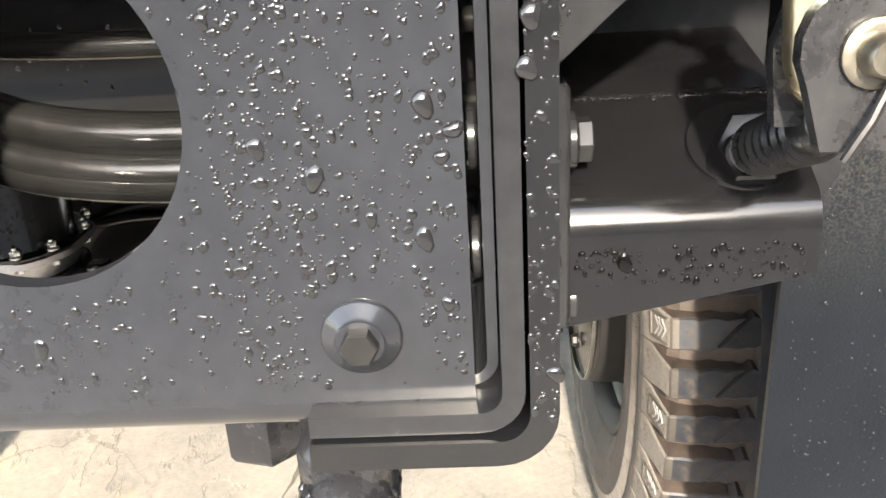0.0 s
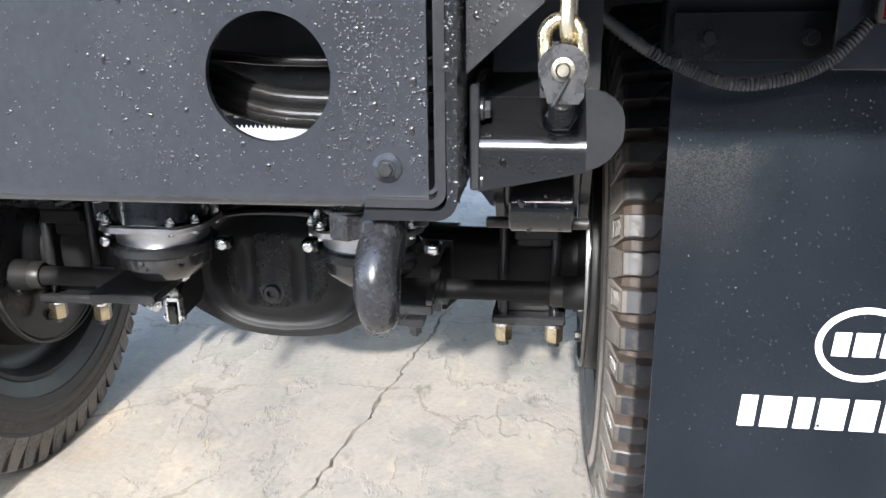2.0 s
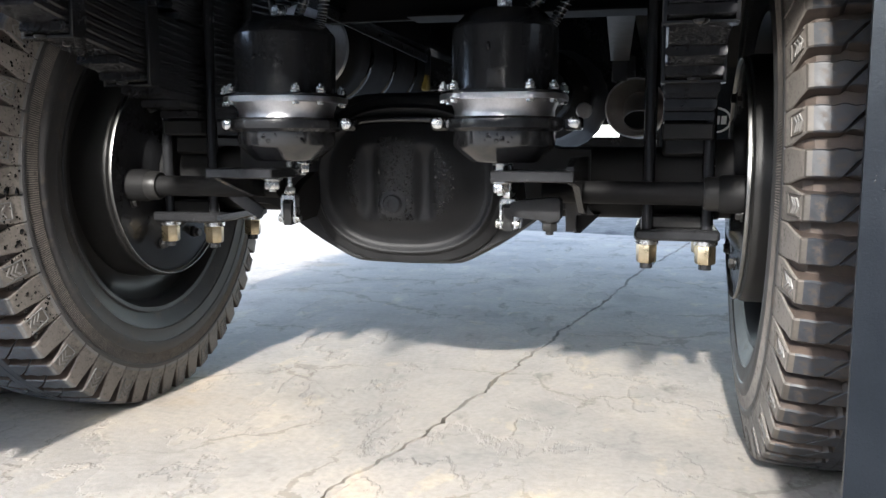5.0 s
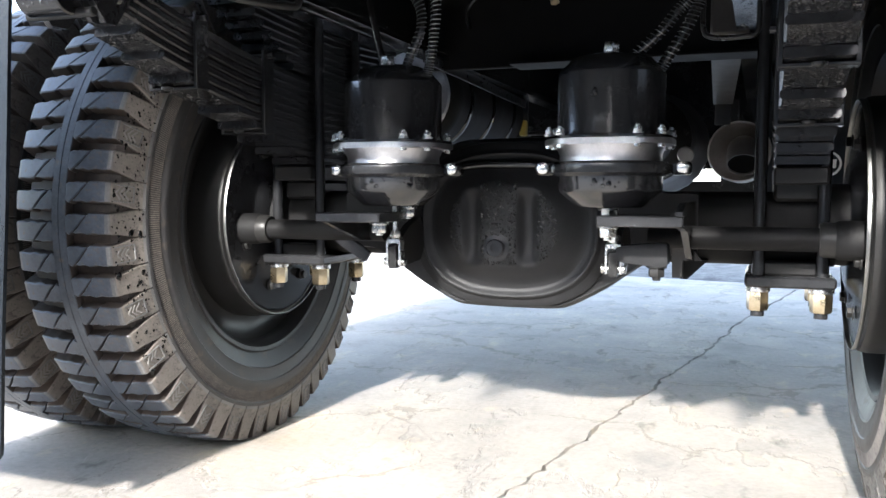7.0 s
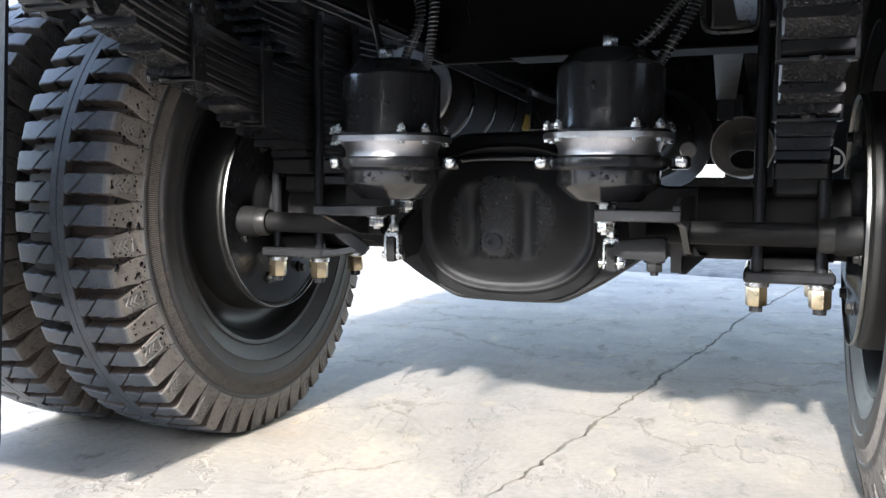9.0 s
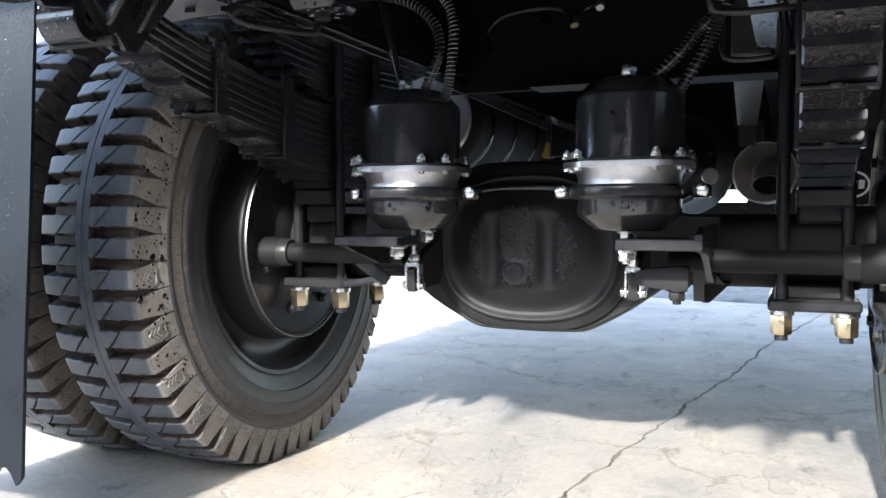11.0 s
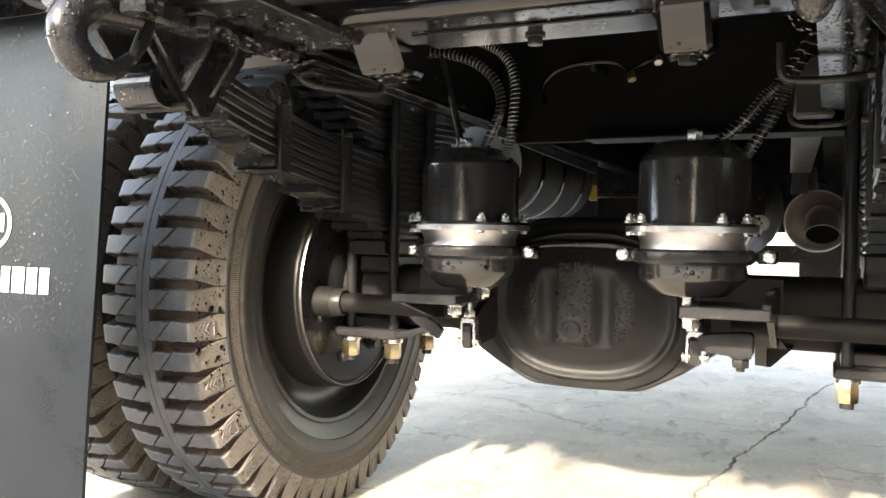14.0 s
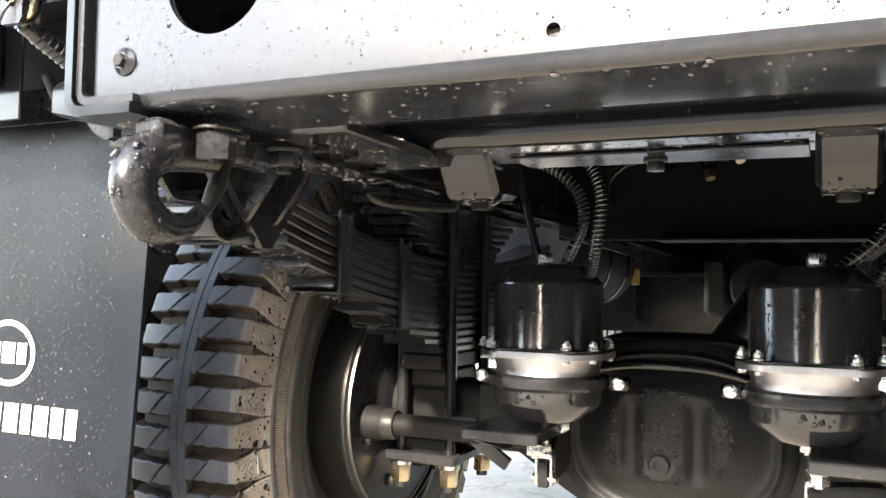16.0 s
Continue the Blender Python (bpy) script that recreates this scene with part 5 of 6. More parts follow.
# ---- exhaust and tank ----
def build_exhaust():
    t = thing("exhaust_muffler", "dull metal muffler end with a turned-down tailpipe", "exhaust")
    c = Vector((0.378, 1.42, 0.636))
    part("shell", Geo().lathe(c, (0, 1, 0), [(0.036, 0.030), (0.054, 0.022), (0.072, 0.008), (0.080, 0.001), (0.086, -0.006), (0.090, -0.006), (0.092, 0.004), (0.090, 0.012), (0.090, 0.55), (0.06, 0.6)], 64), "exhaust", t)
    pts = spline([c + Vector((0.013, 0.05, 0.0)), c + Vector((0.013, -0.012, 0.0)), c + Vector((0.0135, -0.040, -0.006)), c + Vector((0.014, -0.056, -0.020)), c + Vector((0.0145, -0.074, -0.042))], 5)
    tan = [(pts[min(i + 1, len(pts) - 1)] - pts[max(i - 1, 0)]).normalized() for i in range(len(pts))]
    def bore(i, r):
        u = Vector((1, 0, 0))
        w = tan[i].cross(u).normalized()
        return [tuple(pts[i] + (u * math.cos(q) + w * math.sin(q)) * r) for q in np.linspace(0, 2 * math.pi, 36, endpoint=False)]
    k = len(pts)
    part("tailpipe", Geo().loft([bore(i, 0.047) for i in range(k)] + [bore(i, 0.0445) for i in range(k - 1, k - 7, -1)], False), "exhaust", t, "turned-down open tailpipe")
    # added disc near the mouth, so the bore's darkness is its colour
    part("soot_plug", Geo().loft([bore(k - 2, 0.0446), bore(k - 3, 0.0446)]), "void", t, "sooty black inside of the pipe")
    part("clamp_strap", Geo().box((0.335, 1.47, 0.715), (0.375, 1.50, 0.80), 0.004), "chassis", t, "hanger strap")
    g = Geo().lathe((0.225, 1.40, 0.628), (0, -1, 0), [(0.0, 0.0), (0.024, 0.0), (0.026, 0.004), (0.022, 0.010), (0.0, 0.010)], 12)
    part("joint_plate", g, "exhaust", t, "drilled bright joint plate")
    return t


build_exhaust()


def build_tank():
    t = thing("air_tank", "gloss black air tank with bands, slung along the frame", "tank")
    c = Vector((-0.437, 0.84, 0.768))
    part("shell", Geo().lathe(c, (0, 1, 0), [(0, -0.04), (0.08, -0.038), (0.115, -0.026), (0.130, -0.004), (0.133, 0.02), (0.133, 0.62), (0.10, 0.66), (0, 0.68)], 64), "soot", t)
    for y in (0.08, 0.28, 0.50):
        part("band", Geo().lathe(c + Vector((0, y, 0)), (0, 1, 0), [(0.133, 0), (0.137, 0.003), (0.139, 0.012), (0.137, 0.021), (0.133, 0.024)], 64), "gloss", t, "rounded clamping band")
    part("end_plate", Geo().lathe(c + Vector((0, -0.042, 0)), (0, -1, 0), [(0.113, -0.012), (0.115, -0.006), (0.11, 0.0), (0, 0.003)], 48), "alu", t, "dull bare end cap")
    part("tag", Geo().box((-0.318, 1.46, 0.70), (-0.296, 1.49, 0.752), 0.004), "yellow", t, "yellow tag")
    return t


build_tank()


def build_gearbox():
    t = thing("transmission", "dark cast gearbox far under the frame", "gearbox")
    c = (0.05, 1.75, 0.70)
    part("case", Geo().lathe(c, (0, 1, 0), [(0, -0.05), (0.09, -0.05), (0.10, -0.03), (0.10, 0.05), (0.16, 0.09), (0.17, 0.3), (0.2, 0.4), (0.2, 0.5), (0, 0.5)], 20), "cast", t)
    part("output_flange", Geo().lathe((0.05, 1.70, 0.70), (0, -1, 0), [(0, 0), (0.06, 0), (0.06, 0.03), (0.035, 0.035), (0.03, 0.06), (0, 0.06)], 24), "cast", t, "dark output flange")
    for k in range(8):
        a = radians(45 * k + 10)
        part("case_bolt", Geo().bolt((0.05 + 0.14 * math.cos(a), 1.838, 0.70 + 0.14 * math.sin(a)), (0, -1, 0), 0.018, 0.01), "shackle", t)
    part("side_rib", Geo().box((-0.14, 1.78, 0.60), (-0.06, 2.1, 0.8), 0.02), "cast", t)
    return t


build_gearbox()
part_shaft = thing("propeller_shaft", "black propeller shaft running to the axle", "shaft")
part("tube", Geo().rod((0.02, 0.42, 0.50), (0.05, 1.66, 0.697), 0.038, 28), "matte", part_shaft)
part("yoke", Geo().lathe((0.02, 0.36, 0.485), (0.02, 1, 0.16), [(0, 0), (0.055, 0), (0.055, 0.03), (0.04, 0.06), (0.04, 0.1), (0, 0.1)], 24), "cast", part_shaft)


# ---- hoses and lines ----
def build_guarded_hose(pts, r=0.0078):
    t = thing("brake_hose", "black brake hose wrapped in a wire spring guard", "hose", "brake hoses")
    P = spline(pts, 14)
    part("hose", Geo().sweep(P, r, 12), "hose", t)
    L = sum((b_ - a).length for a, b_ in zip(P, P[1:]))
    turns = int(L / 0.0072)
    H = []
    nrm = (P[1] - P[0]).orthogonal().normalized()
    for i in range(turns * 10):
        f = i / (turns * 10 - 1) * (len(P) - 1)
        k = min(int(f), len(P) - 2)
        p = P[k].lerp(P[k + 1], f - k)
        d = (P[k + 1] - P[k]).normalized()
        nrm = (nrm - d * nrm.dot(d)).normalized()
        b_ = d.cross(nrm)
        a = 2 * math.pi * i / 10
        H.append(p + (nrm * math.cos(a) + b_ * math.sin(a)) * (r + 0.0002))
    part("guard_coil", Geo().sweep(H, 0.00075, 5), "wire", t, "wire spring guard")
    return t


build_guarded_hose([(-0.118, 0.02, 0.703), (-0.106, 0.02, 0.732), (-0.084, 0.02, 0.783), (-0.091, 0.02, 0.824), (-0.124, 0.02, 0.859), (-0.171, 0.02, 0.879), (-0.225, 0.02, 0.888), (-0.27, 0.02, 0.89)])
build_guarded_hose([(-0.076, 0.02, 0.700), (-0.069, 0.02, 0.725), (-0.062, 0.02, 0.770), (-0.059, 0.02, 0.822), (-0.074, 0.02, 0.865), (-0.107, 0.02, 0.891), (-0.15, 0.02, 0.905), (-0.26, 0.02, 0.92)])
build_guarded_hose([(0.238, 0.02, 0.700), (0.260, 0.02, 0.720), (0.296, 0.02, 0.751), (0.321, 0.02, 0.781), (0.342, 0.02, 0.802), (0.38, 0.02, 0.86)])
build_guarded_hose([(0.292, 0.02, 0.690), (0.304, 0.02, 0.709), (0.330, 0.02, 0.749), (0.347, 0.02, 0.784), (0.357, 0.02, 0.810), (0.40, 0.02, 0.88)])
solo("brake_pipe", Geo().sweep(spline([(-0.148, 0.02, 0.705), (-0.153, 0.02, 0.73), (-0.169, 0.02, 0.795), (-0.19, 0.02, 0.88)], 6), 0.006, 12), "hose", "straight black pipe rising from the chamber", "pipe")
t = thing("strap_bar", "drilled grey-black strap bar running along under the frame", "strap")
part("bar", Geo().slab([(0, 0), (0.92, 0), (0.92, 0.024), (0, 0.024)], [circle(0.08 + 0.11 * k, 0.012, 0.005, 12) for k in range(8)],
                       lambda u, v, w: (-0.235 - 0.03 * u + w, 0.40 + u, 0.812 - 0.012 * u - v), 0.005), "shackle", t)
t = thing("side_bar", "long black angle bar under the frame rail", "bar")
part("bar", Geo().loft([[(x + dx, y, z + dz) for dx, dz in ((-0.02, 0), (0.02, 0), (0.02, 0.006), (-0.02, 0.006))] for x, y, z in ((-0.255, -0.30, 0.797), (-0.262, 0.30, 0.797))]), "gloss", t)
t = thing("bent_rod_hook", "bent round rod loop under the frame", "rod", "rod loops")
part("rod", Geo().sweep(spline([(-0.285, -0.265, 0.83), (-0.285, -0.26, 0.803), (-0.27, -0.245, 0.790), (-0.225, -0.16, 0.790), (-0.215, -0.145, 0.80), (-0.213, -0.14, 0.835)], 6), 0.0055, 12), "shackle", t)
t = thing("bent_rod_hook", "bent round rod loop under the frame", "rod", "rod loops")
part("rod", Geo().sweep(spline([(0.345, -0.06, 0.84), (0.347, -0.058, 0.80), (0.365, -0.055, 0.79), (0.43, -0.05, 0.79), (0.455, -0.045, 0.80), (0.456, -0.04, 0.84)], 6), 0.0055, 12), "shackle", t)
t = thing("bent_rod_hook", "bent round rod loop under the frame", "rod", "rod loops")
part("rod", Geo().sweep(spline([(0.353, 0.06, 0.80), (0.354, 0.06, 0.757), (0.368, 0.06, 0.745), (0.41, 0.06, 0.744), (0.43, 0.06, 0.752), (0.432, 0.06, 0.80)], 6), 0.004, 12), "shackle", t)
t = thing("hanger_block", "dusty brown-grey pressed block under the frame rail", "bracket")
part("block", Geo().box((0.347, 0.35, 0.799), (0.414, 0.41, 0.905), 0.005), "tan", t)
t = thing("exhaust_hanger_bar", "flat brown-grey bar reaching forwards over the muffler", "bar")
part("bar", Geo().loft([[(x0, y, z), (x1, y, z), (x1, y, z + 0.008), (x0, y, z + 0.008)] for x0, x1, y, z in ((0.336, 0.402, 0.50, 0.821), (0.334, 0.399, 0.62, 0.815), (0.302, 0.357, 1.40, 0.777))]), "tan", t)
part("drop", Geo().box((0.306, 1.40, 0.715), (0.352, 1.408, 0.784), 0.002), "chassis", t)
part("riser", Geo().box((0.345, 0.494, 0.822), (0.395, 0.502, 0.91), 0.002), "tan", t)
t = thing("line_fitting", "brass pipe fitting on a black brake line", "fitting")
part("line", Geo().sweep(spline([(-0.13, 0.40, 0.85), (-0.135, 0.40, 0.89), (-0.10, 0.40, 0.922), (-0.03, 0.40, 0.932), (0.02, 0.40, 0.925), (0.045, 0.40, 0.90)], 6), 0.005, 10), "hose", t)
part("end_nut", Geo().hexa((0.098, 0.40, 0.930), (0.2, -0.6, -0.8), 0.016, 0.014), "steel", t, "dull end nut")
part("branch_line", Geo().sweep(spline([(0.045, 0.402, 0.91), (0.07, 0.41, 0.925), (0.098, 0.402, 0.932)], 6), 0.005, 10), "hose", t)
part("clip", Geo().box((-0.052, 0.398, 0.926), (-0.030, 0.521, 0.940), 0.003), "chassis", t)
part("nut", Geo().hexa((0.045, 0.40, 0.905), (0.3, -0.4, -1), 0.017, 0.018), "gold", t, "brass union nut")
for z, sag in ((0.915, 0.004), (0.900, 0.016), (0.886, 0.015), (0.880, 0.013)):
    part("cover", Geo().sweep(spline([(-0.24, -0.60, z + sag), (0.0, -0.62, z - sag), (0.20, -0.63, z + sag * 0.6), (0.30, -0.64, z - sag), (0.38, -0.64, z - sag * 1.2), (0.44, -0.63, z - sag)], 8), 0.0045 if sag < 0.01 else 0.0075, 12),
         "hose", thing("wiring_hose", "black wiring hose behind the rear plate", "hose", "wiring hoses"))


def build_conduit(s):
    fx = lambda x: x if s > 0 else 2 * FX - x
    t = thing("wiring_conduit", "grey corrugated wiring conduit sagging in front of the mudflap", "conduit", "lamp conduits")
    P = spline([(fx(0.50), -0.53, 0.985), (fx(0.545), -0.50, 0.950), (fx(0.60), -0.48, 0.910), (fx(0.644), -0.475, 0.888), (fx(0.688), -0.47, 0.8745), (fx(0.737), -0.465, 0.880), (fx(0.775), -0.46, 0.898), (fx(0.81), -0.45, 0.935)], 26)
    rs = [0.0058 + 0.0009 * math.cos(i * math.pi) for i in range(len(P))]
    part("tube", Geo().sweep(P, rs, 14), "conduit", t, "", 80)
    return t


build_conduit(1), build_conduit(-1)


def build_lamp(s):
    fx = lambda x: x if s > 0 else 2 * CX + 0.02 - x
    t = thing("tail_lamp", "red tail lamp on a black bracket above the mudflap", "tail lamp", "tail lamps")
    a, b_ = sorted((fx(0.776), fx(1.02)))
    part("bracket", Geo().box((a, -0.452, 0.885), (b_, -0.446, 1.02), 0.002), "plate", t)
    part("housing", Geo().box((a + 0.025, -0.478, 0.926), (b_ - 0.025, -0.453, 1.01), 0.008), "hose", t)
    part("lens", Geo().box((a + 0.03, -0.490, 0.931), (b_ - 0.03, -0.476, 1.005), 0.006), "red", t, "red plastic lens")
    return t


build_lamp(1), build_lamp(-1)


# ---- body above the frame ----
def build_body():
    t = thing("truck_bed", "plain black steel truck bed above the frame", "truck bed")
    part("floor", Geo().box((-1.05, -0.52, 1.20), (1.14, 2.4, 1.26), 0.004), "chassis", t)
    part("bearer", Geo().box((-1.0, -0.45, 1.03), (1.09, -0.36, 1.201), 0.003), "chassis", t)
    for s in (-1, 1):
        part("sill", Geo().box((FX + s * 0.34 - 0.035, -0.355, 1.029), (FX + s * 0.34 + 0.035, 2.4, 1.201), 0.003), "chassis", t)
    for a, b_, z in ((-1.05, -0.36, 1.02), (-0.36, 0.53, 1.075), (0.53, 1.14, 1.02)):
        part("tail_sill", Geo().box((a, -0.80, z), (b_, -0.521, 1.12), 0.004), "chassis", t)
    part("tailgate", Geo().box((-1.05, -0.82, 1.121), (1.14, -0.79, 1.52), 0.004), "chassis", t)
    return t


build_body()


def build_mudguard(s):
    """A rolled sheet over the pair of tyres."""
    t = thing("mudguard", "black rolled steel mudguard over the dual tyres", "mudguard", "rear mudguards")
    a, b_ = sorted((side_x(s, 0.545), side_x(s, 1.075)))
    angles = [radians(64 + 4 * i) for i in range(24)]
    def arch(x, r):
        return [(x, AX_Y - r * math.cos(k), AX_Z + r * math.sin(k)) for k in angles]
    ring_ = lambda x: arch(x, 0.580) + arch(x, 0.584)[::-1]
    part("sheet", Geo().loft([ring_(a), ring_(b_)]), "cast", t, "dull rolled sheet")
    for x in (a, b_):
        part("rolled_edge", Geo().sweep(arch(x, 0.582), 0.006, 10), "chassis", t, "rolled edge")
    for y in (AX_Y - 0.16, AX_Y + 0.16):
        for x in (a + 0.12, b_ - 0.12):
            part("stay", Geo().box((x - 0.015, y - 0.003, 1.010), (x + 0.015, y + 0.003, 1.202), 0.001), "chassis", t)
    return t


build_mudguard(-1), build_mudguard(1)


# made-up panels that keep side skylight from leaking under the bed
def build_skylight_blocker(s):
    t = thing("side_skirt", "plain black skirt panel below the bed side", "panel", "side skirts")
    a, b_ = sorted((CX + s * 0.60, CX + s * 1.06))
    part("splash_sheet", Geo().box((a, 0.97, 0.62), (b_, 0.978, 1.201), 0.002), "matte", t)
    a, b_ = sorted((CX + s * 1.052, CX + s * 1.06))
    part("side_sheet", Geo().box((a, 0.978, 0.62), (b_, 2.44, 1.201), 0.002), "matte", t)
    return t


build_skylight_blocker(-1), build_skylight_blocker(1)
# unseen wall, added to hide the bright low sky from reflections
solo("wall_south", Geo().box((-9.0, -8.25, -0.05), (2.69, -8.0, 3.0), 0.01), "wall", "plain grey yard wall behind the truck", "wall", kind="structure")
# unseen wall, added to cut the light reaching the right side
solo("wall_east", Geo().box((2.7, -9.0, -0.05), (2.95, 3.2, 3.6), 0.01), "wall", "plain grey yard wall beside the truck", "wall", kind="structure")


# added dark panels that shut out the sky ahead, stepped round the open gaps
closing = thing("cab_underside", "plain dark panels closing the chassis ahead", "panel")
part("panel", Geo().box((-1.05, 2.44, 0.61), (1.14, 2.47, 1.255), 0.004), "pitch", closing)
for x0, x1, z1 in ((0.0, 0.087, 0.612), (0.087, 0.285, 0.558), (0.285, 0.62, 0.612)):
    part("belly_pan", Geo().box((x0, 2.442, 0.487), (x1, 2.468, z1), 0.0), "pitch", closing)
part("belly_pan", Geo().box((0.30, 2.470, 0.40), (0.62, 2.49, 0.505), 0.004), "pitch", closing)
t = thing("oil_sump", "dark pressed oil sump below the engine", "sump")
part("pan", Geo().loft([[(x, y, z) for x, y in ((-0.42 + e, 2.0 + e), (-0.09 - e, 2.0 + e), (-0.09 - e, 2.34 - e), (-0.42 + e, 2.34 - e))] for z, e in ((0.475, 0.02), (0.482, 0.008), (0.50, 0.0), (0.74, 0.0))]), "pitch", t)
part("rim", Geo().box((-0.435, 1.985, 0.736), (-0.075, 2.355, 0.752), 0.003), "cast", t)
part("drain_plug", Geo().bolt((-0.25, 2.17, 0.476), (0, 0, -1), 0.026, 0.014), "shackle", t)
part("stay", Geo().box((-0.26, 2.1, 0.75), (-0.22, 2.2, 1.205), 0.003), "pitch", t)


# ---- raindrops ----
def drop_at(g, p, nrm, r, h, squash=1.0, n=9):
    """A small bead of water on a surface."""
    nrm = Vector(nrm).normalized()
    down = Vector((0, 0, -1))
    v = (down - nrm * down.dot(nrm))
    v = v.normalized() if v.length > 0.2 else nrm.orthogonal().normalized()
    u = nrm.cross(v)
    o = len(g.v)
    p = Vector(p)
    rings = ((1.0, -0.06), (0.93, 0.35), (0.66, 0.78))
    for f, hh in rings:
        for i in range(n):
            a = 2 * math.pi * i / n
            c, s = math.cos(a), math.sin(a)
            q = r * f * (1 + 0.14 * math.sin(2 * a + p.x * 4000) + 0.10 * math.sin(3 * a + p.z * 5000))
            g.v.append(tuple(p + u * (c * q) + v * (s * q * squash + 0.15 * r * hh * squash) + nrm * h * hh))
    g.v.append(tuple(p + nrm * h + v * 0.15 * r))
    for k in range(2):
        for i in range(n):
            j = (i + 1) % n
            g.f.append((o + (k + 1) * n + i, o + (k + 1) * n + j, o + k * n + j, o + k * n + i))
    for i in range(n):
        g.f.append((o + 3 * n, o + 2 * n + (i + 1) % n, o + 2 * n + i))


rng = random.Random(7)


def rain(label, count, place, size, clear=(), mat="water"):
    g = Geo()
    made = 0
    while made < count:
        p, nrm = place()
        if any((p[0] - c[0]) ** 2 + (p[2] - c[1]) ** 2 < c[2] ** 2 for c in clear):
            continue
        r = size * (0.3 + 0.75 * rng.random() ** 2.5) * (2.1 if rng.random() < 0.05 else 1)
        drop_at(g, p, nrm, r, r * rng.uniform(0.34, 0.55), rng.uniform(0.85, 1.55), 8 if r < 0.0008 else 12)
        made += 1
    return solo("raindrops", g, mat, label, "raindrops", kind="stuff", sharp=180, recalc=False)


def on_face(x0, x1, z0, z1, y):
    return lambda: ((rng.uniform(x0, x1), y, rng.uniform(z0, z1)), (0, -1, 0))


HOLES = [(0.3255, 0.905, 0.0465), (-0.1535, 0.905, 0.0465), (0.4075, 0.843, 0.0165), (0.410, 0.969, 0.0165), (-0.235, 0.848, 0.0165), (-0.237, 0.969, 0.0165), (0.0955, 0.8355, 0.006)]
rain("clear raindrops on the black rear plate", 1150, on_face(0.375, 0.435, 0.828, 1.01, -0.717), 0.00118, HOLES)
rain("clear raindrops on the black rear plate", 1350, on_face(0.20, 0.40, 0.828, 1.01, -0.717), 0.00120, HOLES)
rain("clear raindrops on the black rear plate", 900, on_face(-0.262, 0.25, 0.828, 1.01, -0.717), 0.00118, HOLES)
rain("clear drops hanging along the plate's lower edge", 260, lambda: ((rng.uniform(-0.18, 0.36), -0.706 + 0.09 * rng.random() ** 2, 0.8120), (0, 0, -1)), 0.0018, (), "bead")
rain("clear raindrops on the frame rail end", 520, lambda: ((0.4581, rng.uniform(-0.725, -0.66), rng.uniform(0.82, 1.02)), (1, 0, 0)), 0.0013)
rain("clear raindrops on the frame rail end", 240, lambda: ((rng.uniform(0.4505, 0.4578), -0.727, rng.uniform(0.822, 1.02)), (0, -1, 0)), 0.0012)
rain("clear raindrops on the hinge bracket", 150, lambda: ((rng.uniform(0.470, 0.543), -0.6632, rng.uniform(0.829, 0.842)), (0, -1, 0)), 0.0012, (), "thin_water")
rain("clear raindrops on the hinge bracket", 110, lambda: ((rng.uniform(0.472, 0.546), -0.618 + 0.003 * rng.random(), 0.880), (0, -0.4, 0.9)), 0.0014)
rain("clear raindrops on the gusset plate", 800, lambda: ((lambda a, b_: (0.4605 + min(a, b_) * 0.10, -0.69, 0.912 + max(a, b_) * 0.11))(rng.random(), rng.random()), (0, -1, 0)), 0.0011)
rain("clear raindrops on the black mudflap", 1500, on_face(0.65, 1.08, 0.45, 0.88, -0.3965), 0.0009)
rain("clear raindrops on the black mudflap", 4600, on_face(-0.99, -0.56, 0.42, 0.88, -0.3965), 0.0009)


def on_can(cx, z0, z1, r):
    def f():
        a = radians(rng.uniform(205, 335))
        return (cx + r * math.cos(a), CAN_Y + r * math.sin(a), rng.uniform(z0, z1)), (math.cos(a), math.sin(a), 0)
    return f


for cx in (-0.1390, 0.2235):
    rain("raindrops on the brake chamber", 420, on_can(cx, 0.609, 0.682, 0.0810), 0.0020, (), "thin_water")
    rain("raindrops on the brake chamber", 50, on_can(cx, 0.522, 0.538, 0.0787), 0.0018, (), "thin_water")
rain("raindrops under the wet crossmember", 420, lambda: ((rng.uniform(-0.26, 0.43), -0.372 + 0.11 * rng.random() ** 1.6, 0.8290), (0, 0, -1)), 0.0022, (), "bead")
rain("raindrops on the crossmember face", 160, lambda: ((rng.uniform(-0.26, 0.43), -0.398, rng.uniform(0.85, 0.90)), (0, -1, 0)), 0.0018)


def on_cover():
    while True:
        u, w = rng.uniform(-1, 1), rng.uniform(-1, 1)
        q = (abs(u) ** 2.4 + abs(w) ** 2.4) ** (1 / 2.4)
        x, z = 0.0155 + 0.146 * u, 0.4555 + 0.114 * w
        if q < 0.68 and z > 0.385 and abs(abs(x - 0.0085) - 0.0515) > 0.019:
            return (x, 0.163 - 0.012 * (1 - q ** 2), z), (u * 0.2, -1, w * 0.2)


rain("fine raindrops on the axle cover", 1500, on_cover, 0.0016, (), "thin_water")


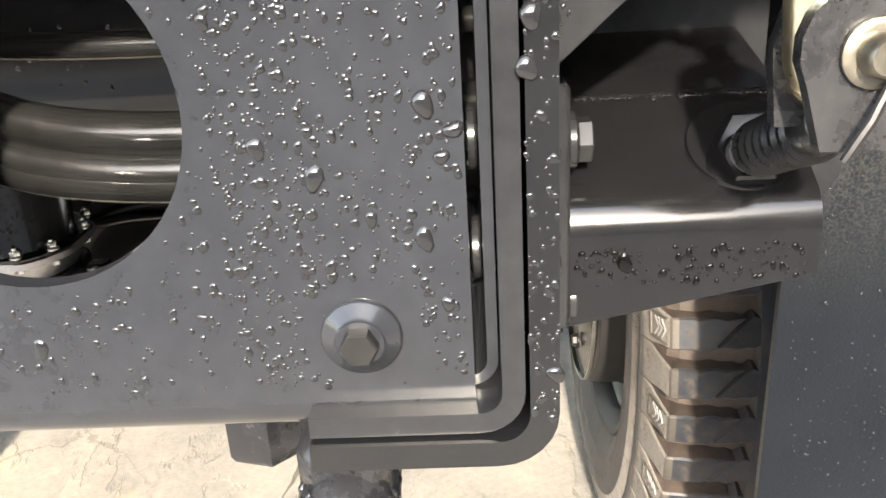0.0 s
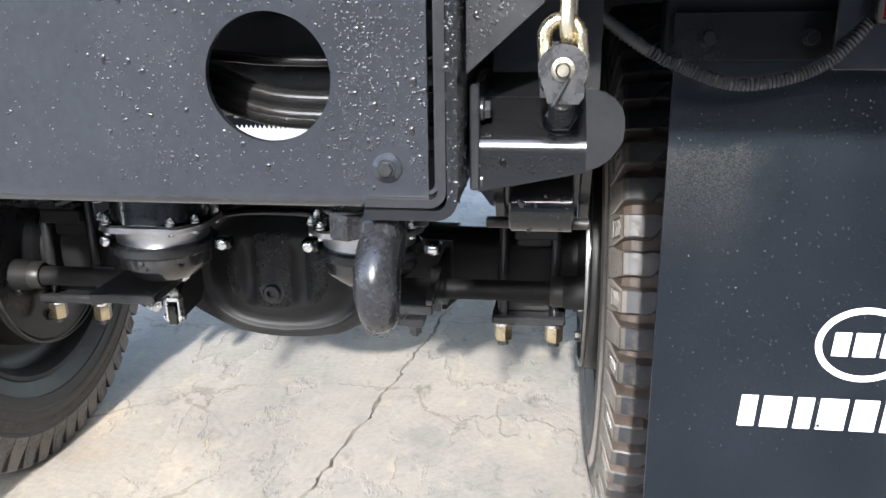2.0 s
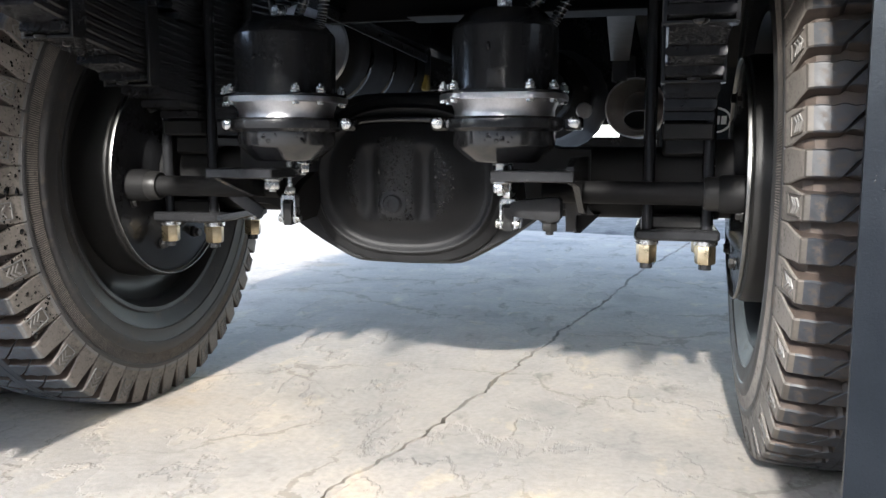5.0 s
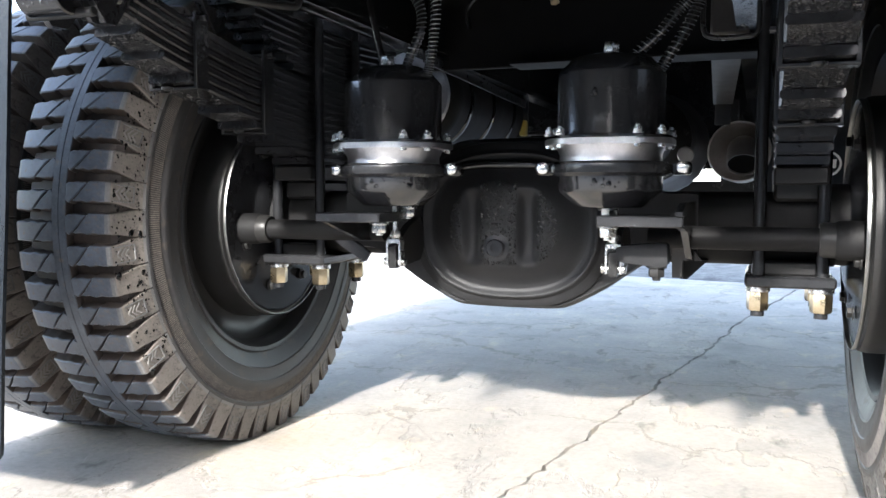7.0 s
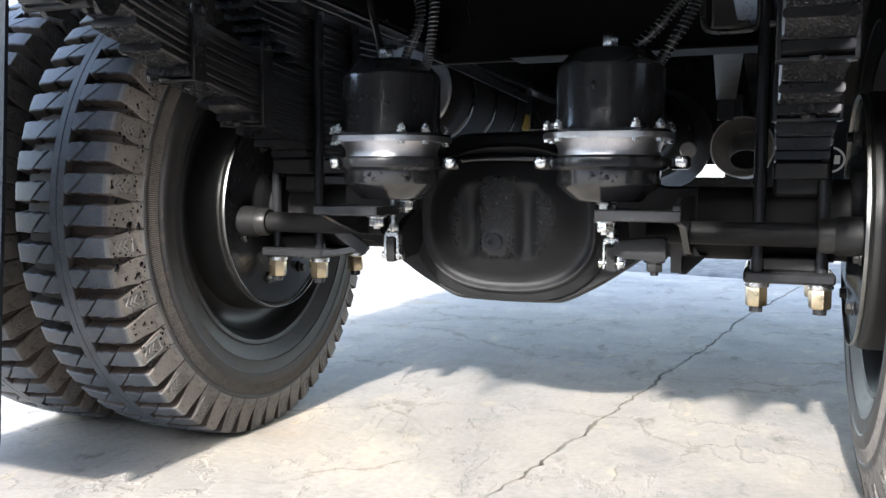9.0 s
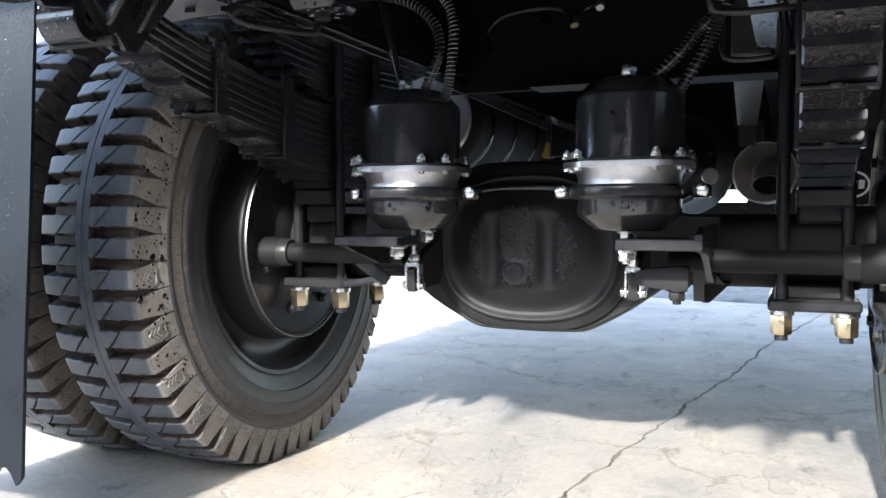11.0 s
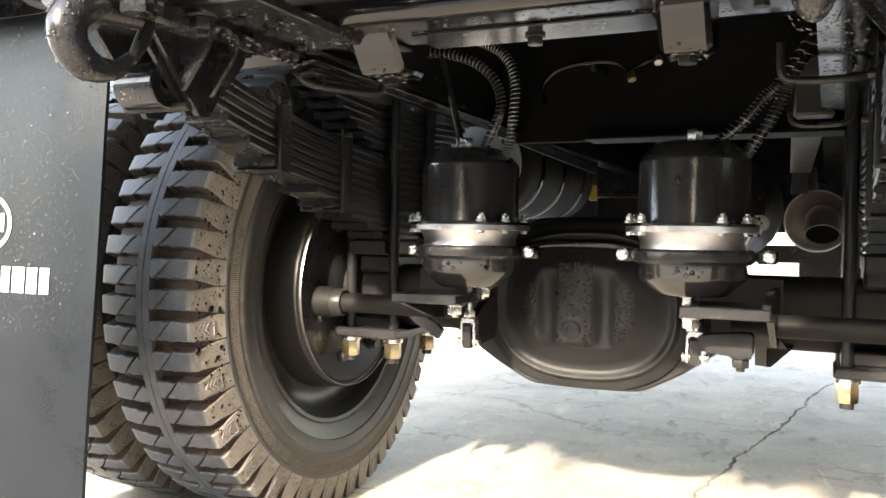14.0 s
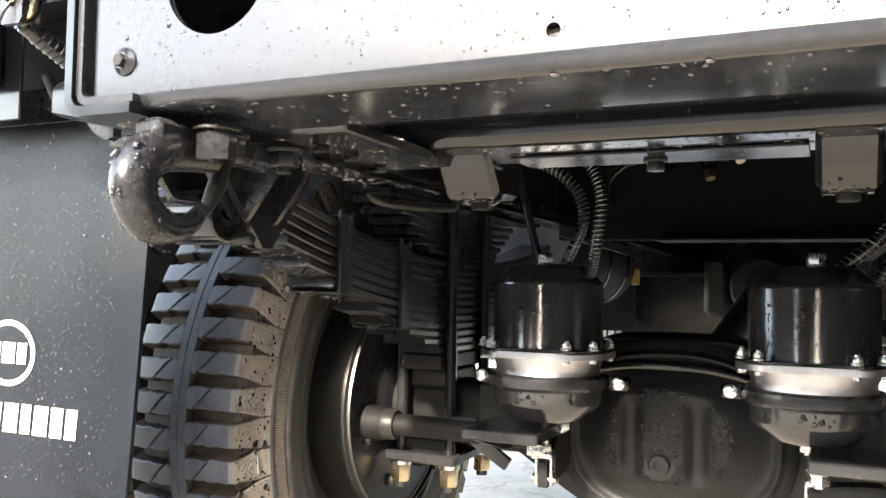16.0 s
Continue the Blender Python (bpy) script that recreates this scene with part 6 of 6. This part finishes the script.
# wet undersides of springs, hangers, hooks and rails
for s in (-1, 1):
    x = side_x(s, LEAF_X)
    for k in range(3, len(HALF)):
        h0, h1 = HALF[k - 1], HALF[k]
        def under(h0=h0, h1=h1, k=k, x=x):
            y = AX_Y - rng.uniform(h0 - 0.004, h1)
            return (x + rng.uniform(-0.036, 0.036), y, LEAF_Z + TH * k + BEND * (y - AX_Y) ** 2 + SAG[s]), (0, 0.3, -1)
        rain("raindrops under the leaf spring", 260, under, 0.0020, (), "bead")
    xh = 0.07 + s * 0.4425
    rain("raindrops on the spring hanger", 60, lambda: ((lambda a: (xh + rng.uniform(-0.03, 0.03), -0.464 - 0.0286 * math.cos(a), 0.756 + 0.0286 * math.sin(a)))(rng.uniform(-1.0, 0.5)), (0, -1, -0.2)), 0.0018)
    rain("raindrops under the hanger flange", 130, lambda: ((FX + s * rng.uniform(0.24, 0.38), rng.uniform(-0.55, -0.34), 0.818), (0, 0, -1)), 0.0024, (), "bead")
    rain("raindrops under the frame rail", 420, lambda: ((FX + s * rng.uniform(0.312, 0.358), rng.uniform(-0.70, 0.35), 0.8078), (0, 0, -1)), 0.0024, (), "bead")
rain("raindrops under the drop bracket", 40, lambda: ((rng.uniform(0.236, 0.28), rng.uniform(-0.32, -0.26), 0.7835), (0, 0, -1)), 0.0024, (), "bead")
rain("raindrops under the drop bracket", 40, lambda: ((rng.uniform(-0.15, -0.09), rng.uniform(-0.33, -0.25), 0.7835), (0, 0, -1)), 0.0024, (), "bead")
rain("raindrops on the axle housing", 200, lambda: ((lambda a: (0.018 + 0.172 * math.cos(a), 0.2, 0.470 + 0.130 * math.sin(a)))(rng.uniform(0.9, 2.2)), (0, -1, 0.4)), 0.0018, (), "thin_water")


def on_hook(x):
    def f():
        e, a = radians(rng.uniform(105, 290)), radians(rng.uniform(-60, 240))
        ry, rz = math.cos(e), math.sin(e)
        k = math.sin(a)
        n = (0.86 * math.cos(a), k * ry, k * rz)
        return (x + 0.0178 * n[0], -0.688 + 0.037 * ry + 0.0178 * n[1], 0.757 + 0.032 * rz + 0.0178 * n[2]), n
    return f


for x in HOOKS:
    rain("raindrops on the tow hook", 170, on_hook(x), 0.0015)


def on_flank():
    a, r = radians(rng.uniform(-35, 75)), rng.uniform(0.400, 0.460)
    d = 0.0985 + (0.4630 - r) * 0.205
    return (CX - TYRE_X + d, AX_Y - r * math.cos(a), AX_Z + r * math.sin(a)), (1, -0.2 * math.cos(a), 0.2 * math.sin(a))


rain("dark raindrops on the tyre shoulder", 520, on_flank, 0.0024, (), "thin_water")
